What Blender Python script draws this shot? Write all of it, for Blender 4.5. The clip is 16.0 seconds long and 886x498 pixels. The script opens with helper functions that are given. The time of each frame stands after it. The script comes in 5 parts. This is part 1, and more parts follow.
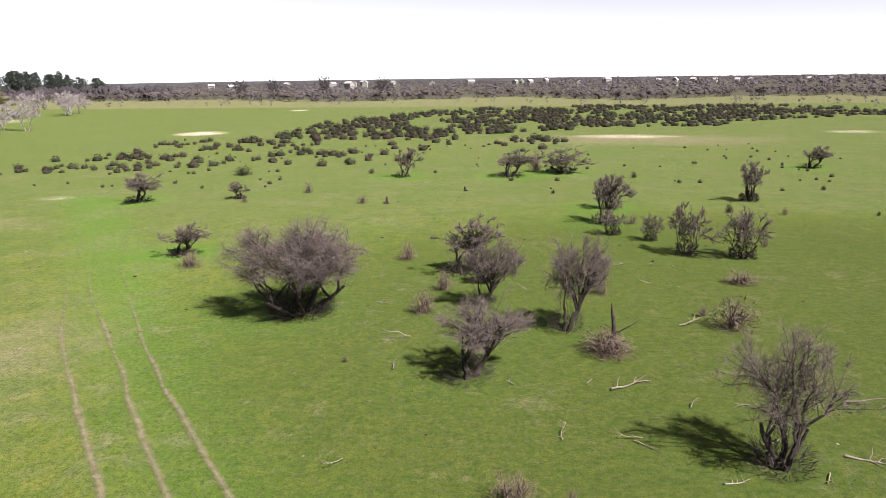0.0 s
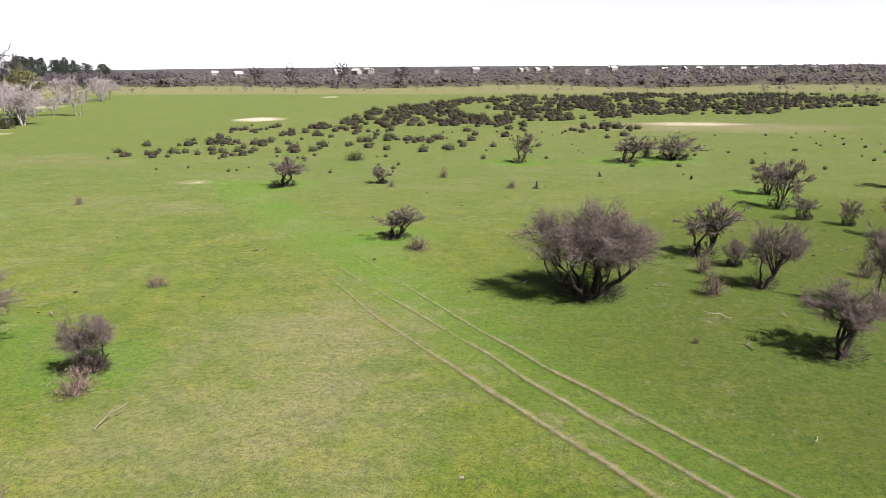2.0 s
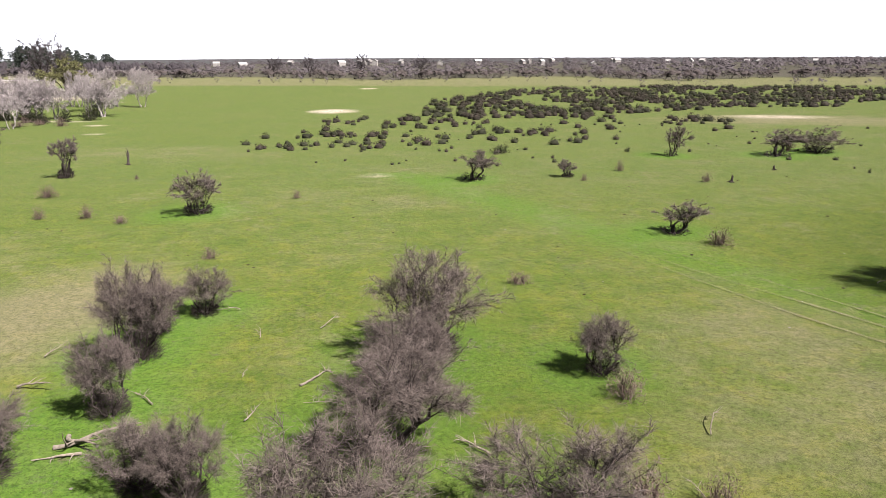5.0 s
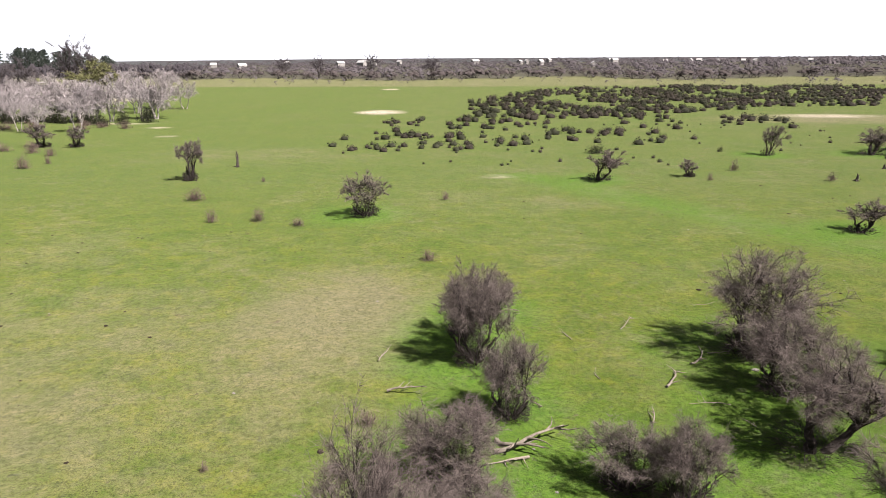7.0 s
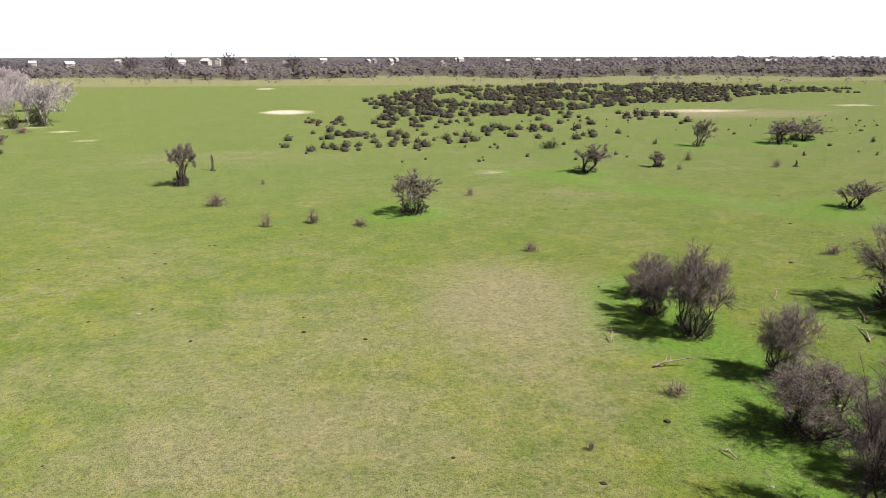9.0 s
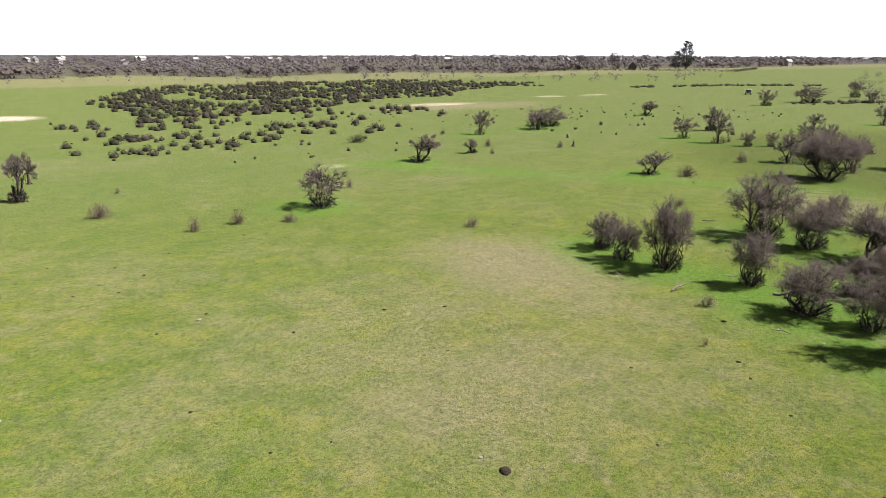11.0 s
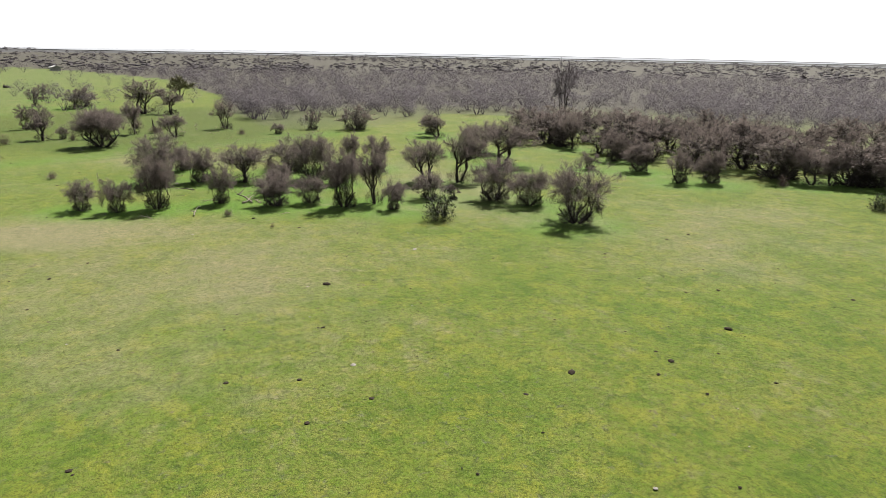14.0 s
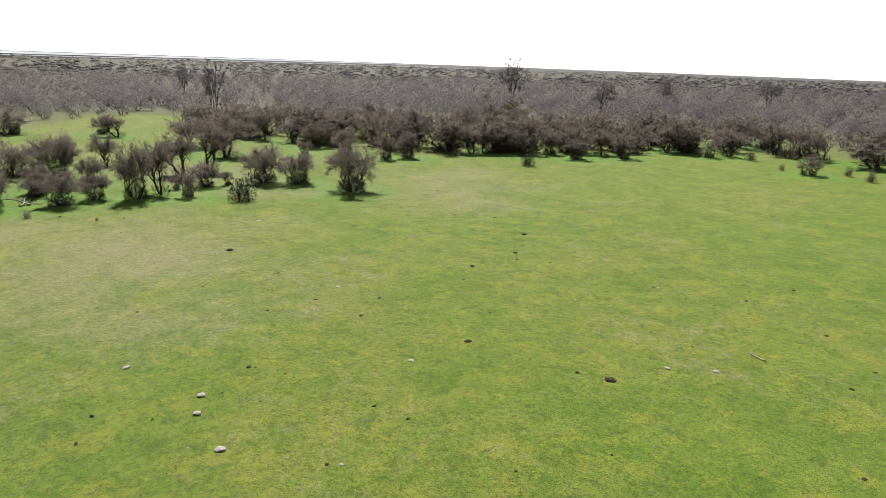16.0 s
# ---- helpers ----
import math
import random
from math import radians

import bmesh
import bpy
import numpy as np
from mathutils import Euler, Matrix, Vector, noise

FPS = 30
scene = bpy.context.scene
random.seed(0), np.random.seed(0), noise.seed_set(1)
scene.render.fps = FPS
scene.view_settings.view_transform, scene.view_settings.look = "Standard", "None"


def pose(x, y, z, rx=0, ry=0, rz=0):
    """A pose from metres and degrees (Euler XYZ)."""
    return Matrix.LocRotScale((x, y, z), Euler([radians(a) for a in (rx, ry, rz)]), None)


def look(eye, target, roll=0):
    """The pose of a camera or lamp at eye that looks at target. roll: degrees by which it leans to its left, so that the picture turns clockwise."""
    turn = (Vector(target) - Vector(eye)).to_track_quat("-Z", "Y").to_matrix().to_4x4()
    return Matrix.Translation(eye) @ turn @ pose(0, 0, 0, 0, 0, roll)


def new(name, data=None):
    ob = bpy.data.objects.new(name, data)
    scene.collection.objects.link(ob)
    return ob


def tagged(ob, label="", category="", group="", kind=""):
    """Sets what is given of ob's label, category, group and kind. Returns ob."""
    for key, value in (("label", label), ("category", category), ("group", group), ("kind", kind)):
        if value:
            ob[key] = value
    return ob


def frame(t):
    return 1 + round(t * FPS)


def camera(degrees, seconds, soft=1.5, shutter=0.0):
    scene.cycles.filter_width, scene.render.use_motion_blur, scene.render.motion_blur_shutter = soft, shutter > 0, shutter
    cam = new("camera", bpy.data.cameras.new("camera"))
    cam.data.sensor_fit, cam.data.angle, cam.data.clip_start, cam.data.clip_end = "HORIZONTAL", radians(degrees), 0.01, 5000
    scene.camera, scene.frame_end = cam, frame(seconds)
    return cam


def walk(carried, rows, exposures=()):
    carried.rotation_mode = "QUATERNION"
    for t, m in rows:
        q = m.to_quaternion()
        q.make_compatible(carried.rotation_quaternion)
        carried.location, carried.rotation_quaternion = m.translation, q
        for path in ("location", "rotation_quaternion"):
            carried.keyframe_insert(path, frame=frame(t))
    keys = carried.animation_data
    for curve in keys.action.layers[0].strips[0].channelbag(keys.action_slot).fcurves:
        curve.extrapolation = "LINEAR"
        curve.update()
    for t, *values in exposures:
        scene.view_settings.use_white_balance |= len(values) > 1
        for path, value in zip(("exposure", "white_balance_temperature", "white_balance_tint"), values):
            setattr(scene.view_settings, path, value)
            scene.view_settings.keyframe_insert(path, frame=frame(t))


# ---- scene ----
cam = camera(64.3, 16.0, soft=0.5)
PATH = [
    (0, (0.435, 1.665, 11.727), (0.379, 3.61, 11.262), -0.3),
    (0.5, (-3.408, 1.555, 11.619), (-3.461, 3.496, 11.141), -0.2),
    (1, (-7.334, 1.433, 11.562), (-7.384, 3.372, 11.075), -0.4),
    (1.5, (-10.913, 1.407, 11.479), (-10.954, 3.345, 10.986), -0.1),
    (2, (-14.899, 1.404, 11.386), (-14.936, 3.341, 10.89), 0.0),
    (2.5, (-19.04, 1.449, 11.351), (-19.069, 3.385, 10.85), 0.1),
    (3, (-23.448, 1.485, 11.385), (-23.473, 3.42, 10.878), 0.0),
    (3.2, (-24.91, 1.555, 11.394), (-24.936, 3.489, 10.885), 0.0),
    (5.3, (-36.676, 1.903, 11.412), (-36.675, 3.834, 10.894), 0.2),
    (5.5, (-37.874, 1.891, 11.406), (-37.871, 3.823, 10.889), 0.2),
    (6, (-41.302, 1.834, 11.396), (-41.299, 3.766, 10.879), 0.1),
    (6.5, (-44.832, 1.972, 11.43), (-44.816, 3.904, 10.913), 0.1),
    (7, (-48.623, 1.976, 11.44), (-48.596, 3.908, 10.923), 0.0),
    (7.5, (-52.207, 1.931, 11.485), (-52.151, 3.863, 10.97), 0.1),
    (8, (-56.125, 1.873, 11.433), (-55.996, 3.801, 10.92), 0.2),
    (8.2, (-57.707, 1.92, 11.406), (-57.517, 3.844, 10.892), 0.2),
    (10.3, (-74.619, 4.227, 11.384), (-73.753, 5.953, 10.864), 0.4),
    (10.5, (-76.203, 4.503, 11.378), (-75.271, 6.195, 10.858), 0.4),
    (11, (-80.443, 5.582, 11.303), (-79.245, 7.097, 10.784), 0.2),
    (11.5, (-84.455, 6.94, 11.271), (-83.01, 8.221, 10.749), 0.0),
    (12, (-88.682, 9.007, 11.18), (-86.985, 9.926, 10.654), -0.2),
    (12.5, (-92.661, 11.658, 11.104), (-90.81, 12.2, 10.576), -0.1),
    (13, (-96.326, 15.0, 11.116), (-94.406, 15.174, 10.583), -0.0),
    (13.5, (-99.355, 18.731, 11.174), (-97.437, 18.533, 10.64), 0.3),
    (14, (-101.723, 23.131, 11.156), (-99.888, 22.541, 10.622), 0.5),
    (14.5, (-103.241, 27.688, 11.122), (-101.558, 26.746, 10.593), 0.8),
    (15, (-103.889, 32.531, 11.067), (-102.41, 31.291, 10.543), 1.0),
    (15.5, (-103.776, 37.172, 11.082), (-102.405, 35.813, 10.562), 1.1),
    (16, (-102.838, 42.182, 11.161), (-101.643, 40.666, 10.641), 1.2),
]
walk(cam, [(t, look(eye, target, roll)) for t, eye, target, roll in PATH],
     exposures=[(0.0, 2.02, 6500, 17), (8.0, 2.04, 6500, 17), (11.0, 2.16, 6500, 15), (14.0, 2.29, 6500, 10), (16.0, 2.29, 6500, 7)])

# ---- light: clear spring sky and a high sun ----
SUN_ELEVATION = radians(50)
SUN_FROM = Vector((0.78, -0.63, 0)).normalized()
sun_data = bpy.data.lights.new("sun", "SUN")
sun_data.energy, sun_data.angle, sun_data.color = 5.0, radians(0.5), (1.0, 0.95, 0.87)
sun = new("sun", sun_data)
sun_way = SUN_FROM * math.cos(SUN_ELEVATION) + Vector((0, 0, math.sin(SUN_ELEVATION)))
sun.matrix_world = look(sun_way * 200, (0, 0, 0))
world = bpy.data.worlds.new("sky")
scene.world = world
world.use_nodes = True
wn = world.node_tree
sky = wn.nodes.new("ShaderNodeTexSky")
sky.sky_type, sky.sun_disc = "NISHITA", False
sky.sun_elevation, sky.sun_rotation = SUN_ELEVATION, math.atan2(SUN_FROM.x, SUN_FROM.y)
sky.air_density, sky.dust_density, sky.ozone_density = 0.32, 0.02, 1.0
haze = wn.nodes.new("ShaderNodeHueSaturation")
haze.inputs["Saturation"].default_value = 0.2
wn.links.new(sky.outputs[0], haze.inputs["Color"])
wn.links.new(haze.outputs[0], wn.nodes["Background"].inputs[0])
wn.nodes["Background"].inputs[1].default_value = 0.05


# ---- materials ----
class Nodes:
    """A small writer of node materials."""

    def __init__(self, name, roughness=0.9, specular=0.2):
        self.mat = bpy.data.materials.new(name)
        self.mat.use_nodes = True
        self.tree = self.mat.node_tree
        self.bsdf = self.tree.nodes["Principled BSDF"]
        self.bsdf.inputs["Roughness"].default_value = roughness
        self.bsdf.inputs["Specular IOR Level"].default_value = specular
        self.bsdf.inputs["Diffuse Roughness"].default_value = 0.3
        self.place = self.add("ShaderNodeTexCoord").outputs["Object"]

    def add(self, kind, **props):
        node = self.tree.nodes.new(kind)
        if "operation" in props:
            node.operation = props["operation"]
        return node

    def link(self, a, b):
        self.tree.links.new(a, b)

    def world_place(self):
        return self.add("ShaderNodeNewGeometry").outputs["Position"]

    def noise(self, scale, detail=4.0, rough=0.6, where=None, distortion=0.0):
        node = self.add("ShaderNodeTexNoise")
        node.inputs["Scale"].default_value = scale
        node.inputs["Detail"].default_value = detail
        node.inputs["Roughness"].default_value = rough
        node.inputs["Distortion"].default_value = distortion
        self.link(where or self.place, node.inputs["Vector"])
        return node.outputs["Fac"]

    def ramp(self, fac, low, high):
        node = self.add("ShaderNodeMapRange")
        node.interpolation_type = "SMOOTHSTEP"
        node.inputs["From Min"].default_value = low
        node.inputs["From Max"].default_value = high
        self.link(fac, node.inputs["Value"])
        return node.outputs["Result"]

    def mix(self, fac, a, b):
        node = self.add("ShaderNodeMix")
        node.data_type = "RGBA"
        for value, slot in ((fac, 0), (a, 6), (b, 7)):
            if isinstance(value, tuple):
                node.inputs[slot].default_value = (*value, 1)
            elif isinstance(value, float):
                node.inputs[slot].default_value = value
            else:
                self.link(value, node.inputs[slot])
        return node.outputs[2]

    def math(self, op, a, b):
        node = self.add("ShaderNodeMath", operation=op)
        for i, value in enumerate((a, b)):
            if isinstance(value, float):
                node.inputs[i].default_value = value
            else:
                self.link(value, node.inputs[i])
        return node.outputs[0]

    def attribute(self, name):
        node = self.add("ShaderNodeAttribute")
        node.attribute_name = name
        return node.outputs["Fac"]

    def bump(self, height, strength, distance):
        node = self.add("ShaderNodeBump")
        node.inputs["Strength"].default_value = strength
        node.inputs["Distance"].default_value = distance
        self.link(height, node.inputs["Height"])
        self.link(node.outputs[0], self.bsdf.inputs["Normal"])

    def colour(self, value):
        if isinstance(value, tuple):
            self.bsdf.inputs["Base Color"].default_value = (*value, 1)
        else:
            self.link(value, self.bsdf.inputs["Base Color"])
        return self.mat


def meadow_material():
    n = Nodes("meadow_grass", 0.95, 0.05)
    n.bsdf.inputs["Sheen Roughness"].default_value = 0.5
    p = n.world_place()
    broad = n.ramp(n.noise(0.055, 4, 0.6, p), 0.38, 0.62)
    middle = n.ramp(n.noise(0.30, 7, 0.75, p), 0.32, 0.68)
    small = n.ramp(n.noise(2.0, 6, 0.85, p), 0.34, 0.66)
    clumps = n.ramp(n.noise(4.5, 5, 0.75, p), 0.36, 0.64)
    grain = n.noise(22.0, 4, 0.85, p)
    fresh = n.mix(middle, (0.036, 0.068, 0.006), (0.064, 0.094, 0.010))
    olive = n.mix(middle, (0.068, 0.083, 0.013), (0.100, 0.098, 0.027))
    grass = n.mix(n.math("MULTIPLY", small, n.math("ADD", 0.30, n.math("MULTIPLY", broad, 0.70))), fresh, olive)
    gold = n.ramp(n.noise(0.55, 7, 0.80, p, 0.4), 0.49, 0.60)
    grass = n.mix(n.math("MULTIPLY", gold, 0.58), grass, (0.108, 0.113, 0.015))
    deep = n.ramp(n.noise(0.85, 7, 0.82, p, 0.6), 0.51, 0.63)
    grass = n.mix(n.math("MULTIPLY", deep, 0.75), grass, (0.032, 0.055, 0.007))
    # Bluish grey-green mixed in northwards: distance haze painted into the grass.
    haze_tint = n.mix(small, (0.040, 0.072, 0.018), (0.076, 0.088, 0.035))
    grass = n.mix(n.math("MULTIPLY", n.attribute("haze_tint"), 0.6), grass, haze_tint)
    lush = n.attribute("lush")
    grass = n.mix(n.math("MULTIPLY", n.ramp(lush, 0.0, 0.7), 0.9), grass, n.mix(clumps, (0.035, 0.083, 0.008), (0.064, 0.120, 0.015)))
    # Darker olive-green mix inside two soft ellipses.
    grass = n.mix(n.math("MULTIPLY", n.ramp(n.attribute("dark_sward"), 0.0, 1.0), 0.85), grass, n.mix(small, (0.024, 0.043, 0.007), (0.053, 0.064, 0.013)))
    straw = n.mix(small, (0.105, 0.092, 0.056), (0.150, 0.130, 0.087))
    tan = n.ramp(n.math("ADD", n.noise(0.75, 6, 0.78, p), n.math("MULTIPLY", n.noise(0.11, 3, 0.6, p), 0.55)), 0.82, 1.02)
    grass = n.mix(n.math("MULTIPLY", tan, 0.45), grass, straw)
    patch = n.math("ADD", n.math("MULTIPLY", n.noise(0.16, 7, 0.75, p), 1.3), n.math("MULTIPLY", n.noise(1.2, 6, 0.8, p), 0.5))
    dry = n.ramp(n.math("ADD", n.math("MULTIPLY", n.attribute("dry"), 0.9), n.math("SUBTRACT", patch, 0.90)), 0.18, 0.95)
    grass = n.mix(n.math("MULTIPLY", dry, 0.75), grass, straw)
    pale = n.ramp(n.math("MULTIPLY", n.attribute("pale"), n.math("ADD", 0.35, n.noise(0.22, 6, 0.75, p))), 0.3, 0.8)
    grass = n.mix(pale, grass, n.mix(small, (0.210, 0.175, 0.126), (0.364, 0.329, 0.280)))
    grey = n.ramp(n.noise(2.3, 6, 0.8, p, 0.5), 0.56, 0.66)
    grass = n.mix(n.math("MULTIPLY", grey, 0.6), grass, (0.059, 0.060, 0.041))
    specks = n.ramp(n.noise(1.1, 3, 0.55, p, 0.2), 0.68, 0.73)
    grass = n.mix(n.math("MULTIPLY", specks, n.math("MULTIPLY", clumps, 0.8)), grass, (0.073, 0.056, 0.043))
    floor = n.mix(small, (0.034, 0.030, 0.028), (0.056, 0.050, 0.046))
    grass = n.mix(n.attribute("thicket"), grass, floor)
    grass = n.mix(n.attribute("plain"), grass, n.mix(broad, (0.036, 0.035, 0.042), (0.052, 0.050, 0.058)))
    bare = n.math("MAXIMUM", n.attribute("thicket"), n.attribute("plain"))
    n.link(n.math("MULTIPLY", n.math("SUBTRACT", 1.0, bare), 0.008), n.bsdf.inputs["Sheen Weight"])
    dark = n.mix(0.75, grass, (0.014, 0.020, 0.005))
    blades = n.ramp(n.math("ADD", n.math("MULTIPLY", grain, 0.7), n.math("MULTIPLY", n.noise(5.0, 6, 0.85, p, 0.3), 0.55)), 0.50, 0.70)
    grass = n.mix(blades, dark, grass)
    n.bump(n.math("ADD", n.math("MULTIPLY", grain, 0.5), n.noise(2.5, 6, 0.8, p)), 1.0, 0.07)
    return n.colour(grass)


def bark_material(name, dark, light, scale=7.0):
    n = Nodes(name, 0.9, 0.15)
    p = n.place
    streak = n.noise(scale, 5, 0.65, p)
    tone = n.add("ShaderNodeObjectInfo").outputs["Random"]
    base = n.mix(n.ramp(streak, 0.3, 0.7), dark, light)
    base = n.mix(n.math("MULTIPLY", tone, 0.35), base, tuple(0.6 * c for c in dark))
    n.bump(streak, 0.5, 0.02)
    return n.colour(base)


def twig_material(name, dark, light, tint=(0.2, 0.15, 0.1), sheer=0.0):
    """Twigs of mixed tone; sheer is the share of light that a loose twig mass lets through."""
    n = Nodes(name, 0.85, 0.15)
    island = n.add("ShaderNodeNewGeometry").outputs["Random Per Island"]
    tone = n.add("ShaderNodeObjectInfo").outputs["Random"]
    base = n.mix(island, dark, light)
    base = n.mix(n.math("MULTIPLY", tone, 0.4), base, tint)
    if sheer:
        glow, both = n.add("ShaderNodeBsdfTranslucent"), n.add("ShaderNodeMixShader")
        n.link(base, glow.inputs["Color"])
        both.inputs[0].default_value = sheer
        n.link(n.bsdf.outputs[0], both.inputs[1])
        n.link(glow.outputs[0], both.inputs[2])
        n.link(both.outputs[0], n.tree.nodes["Material Output"].inputs["Surface"])
    return n.colour(base)


def soil_material(name, dark, light, cover):
    """Bare earth whose edges break up into the grass around it."""
    n = Nodes(name, 0.95, 0.1)
    p = n.world_place()
    base = n.mix(n.ramp(n.noise(2.5, 5, 0.7, p), 0.3, 0.7), dark, light)
    n.bump(n.noise(9.0, 4, 0.7, p), 0.6, 0.04)
    edge = n.attribute("edge")
    alpha = n.ramp(n.math("ADD", n.math("MULTIPLY", edge, 0.9), n.math("ADD", n.math("MULTIPLY", n.noise(2.6, 6, 0.85, p), 0.9), n.math("MULTIPLY", n.noise(0.25, 3, 0.6, p), 0.55))), cover, cover + 0.6)
    n.link(n.math("MULTIPLY", alpha, 0.65), n.bsdf.inputs["Alpha"])
    return n.colour(base)


def plain_material(name, dark, light, scale=3.0, roughness=0.7, metal=0.0):
    n = Nodes(name, roughness, 0.4)
    n.bsdf.inputs["Metallic"].default_value = metal
    v = n.noise(scale, 5, 0.65)
    n.bump(v, 0.2, 0.02)
    return n.colour(n.mix(n.ramp(v, 0.3, 0.7), dark, light))


GRASS = meadow_material()
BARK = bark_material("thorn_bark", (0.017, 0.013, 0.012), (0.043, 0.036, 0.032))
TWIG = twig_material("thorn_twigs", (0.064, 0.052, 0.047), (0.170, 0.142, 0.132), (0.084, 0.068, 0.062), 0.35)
PALE_BARK = bark_material("pale_bark", (0.140, 0.126, 0.119), (0.294, 0.273, 0.266))
PALE_TWIG = twig_material("pale_twigs", (0.12, 0.107, 0.108), (0.27, 0.245, 0.25), (0.16, 0.138, 0.138))
CANE = twig_material("bramble_canes", (0.044, 0.031, 0.026), (0.130, 0.098, 0.084), (0.070, 0.049, 0.040))
SCRUB_LEAF = twig_material("scrub_leaves", (0.008, 0.010, 0.005), (0.025, 0.027, 0.014), (0.016, 0.016, 0.009))
RUSH = twig_material("rush_blades", (0.010, 0.009, 0.006), (0.030, 0.025, 0.019), (0.018, 0.014, 0.010))
THICKET_TWIG = twig_material("thicket_twigs", (0.036, 0.032, 0.037), (0.060, 0.053, 0.060), (0.045, 0.040, 0.045), 0.45)
EDGE_TWIG = twig_material("wood_edge_twigs", (0.044, 0.037, 0.036), (0.070, 0.059, 0.058), (0.052, 0.043, 0.041), 0.3)
# Far-wood tone with distance haze put into its colour; the poplars share it.
HAZE_TWIG = twig_material("hazed_twigs", (0.066, 0.058, 0.063), (0.092, 0.082, 0.088), (0.072, 0.063, 0.068), 0.4)
CONIFER = twig_material("conifer_needles", (0.018, 0.025, 0.020), (0.044, 0.054, 0.044), (0.028, 0.034, 0.029))
SPRING_LEAF = twig_material("young_leaves", (0.070, 0.073, 0.028), (0.133, 0.133, 0.059), (0.098, 0.091, 0.056))
RUT = soil_material("track_earth", (0.085, 0.073, 0.046), (0.150, 0.128, 0.090), 1.12)
DEADWOOD = bark_material("dead_wood", (0.085, 0.072, 0.058), (0.20, 0.175, 0.145))


# ---- shape of the ground ----
def ground_z(x, y):
    """Level near the meadow; far out the plain rises a little north-east and falls to the south-west."""
    dx, dy = x + 60, y - 30
    r = math.hypot(dx, dy)
    if r < 150:
        return 0.0
    d = r - 150
    north = 0.0118 if dy > 0 else 0.0095
    z = d * d / (d + 120) * ((0.0113 * dx + north * dy) / r - 0.0052)
    return 40 * math.tanh(z / 40) if z > 0 else z


def blob(x, y, cx, cy, rx, ry, turn=0.0):
    """1 at the middle of a soft ellipse, 0 at its rim."""
    c, s = math.cos(radians(turn)), math.sin(radians(turn))
    u, v = ((x - cx) * c + (y - cy) * s) / rx, (-(x - cx) * s + (y - cy) * c) / ry
    return max(0.0, 1 - u * u - v * v)


def inside(x, y, ring):
    hit = False
    for (ax, ay), (bx, by) in zip(ring, ring[1:] + ring[:1]):
        if (ay > y) != (by > y) and x < (bx - ax) * (y - ay) / (by - ay) + ax:
            hit = not hit
    return hit


SOUTH_WOOD = [(1500, 420), (700, 225), (465, 205), (312, 88), (206, 40), (100, 21), (47, 21), (8, 14), (4, 2), (19, -11), (30, -20), (23, -29),
              (12, -35), (5, -22), (-19, -17), (-34, -20), (-47, -21), (-53, -31), (-60, -38), (-68, -45), (-77, -56), (-89, -59), (-140, -70),
              (-300, -130), (-900, -1600), (1500, -1600)]
NORTH_WOOD = [(-1500, 800), (-342, 500), (-190, 440), (-148, 452), (-71, 395), (0, 440), (36, 458), (85, 385), (159, 425), (214, 425), (260, 370),
              (420, 420), (510, 385), (790, 390), (1500, 440), (2400, 700), (2400, 2400), (-1500, 2400)]
RUSH_BED = [(-48, 123), (-40, 160), (-38, 208), (-6, 282), (54, 304), (130, 300), (158, 240), (84, 206), (66, 184), (28, 183), (8, 166), (-12, 145), (-28, 134)]
RUSH_FRINGE = [(-66, 93), (-48, 91), (-24, 98), (18, 127), (28, 183), (-12, 145), (-48, 123), (-65, 120)]
FLIGHT = [(0, 1.5), (-57, 2), (-76, 4.5), (-92, 11.5), (-101, 22), (-103, 42)]


def steps(low, high, fine, growth, far):
    """Even steps in the middle, ever longer ones out to the far edge."""
    mid = list(np.arange(low, high + 1e-6, fine))
    out, s = [], fine
    a, b = low, high
    left, right = [], []
    while a > -far or b < far:
        s *= growth
        a, b = a - s, b + s
        left.append(max(a, -far - 1)), right.append(min(b, far + 1))
    return sorted(set([round(v, 3) for v in left + mid + right]))


THORN_SPOTS = []


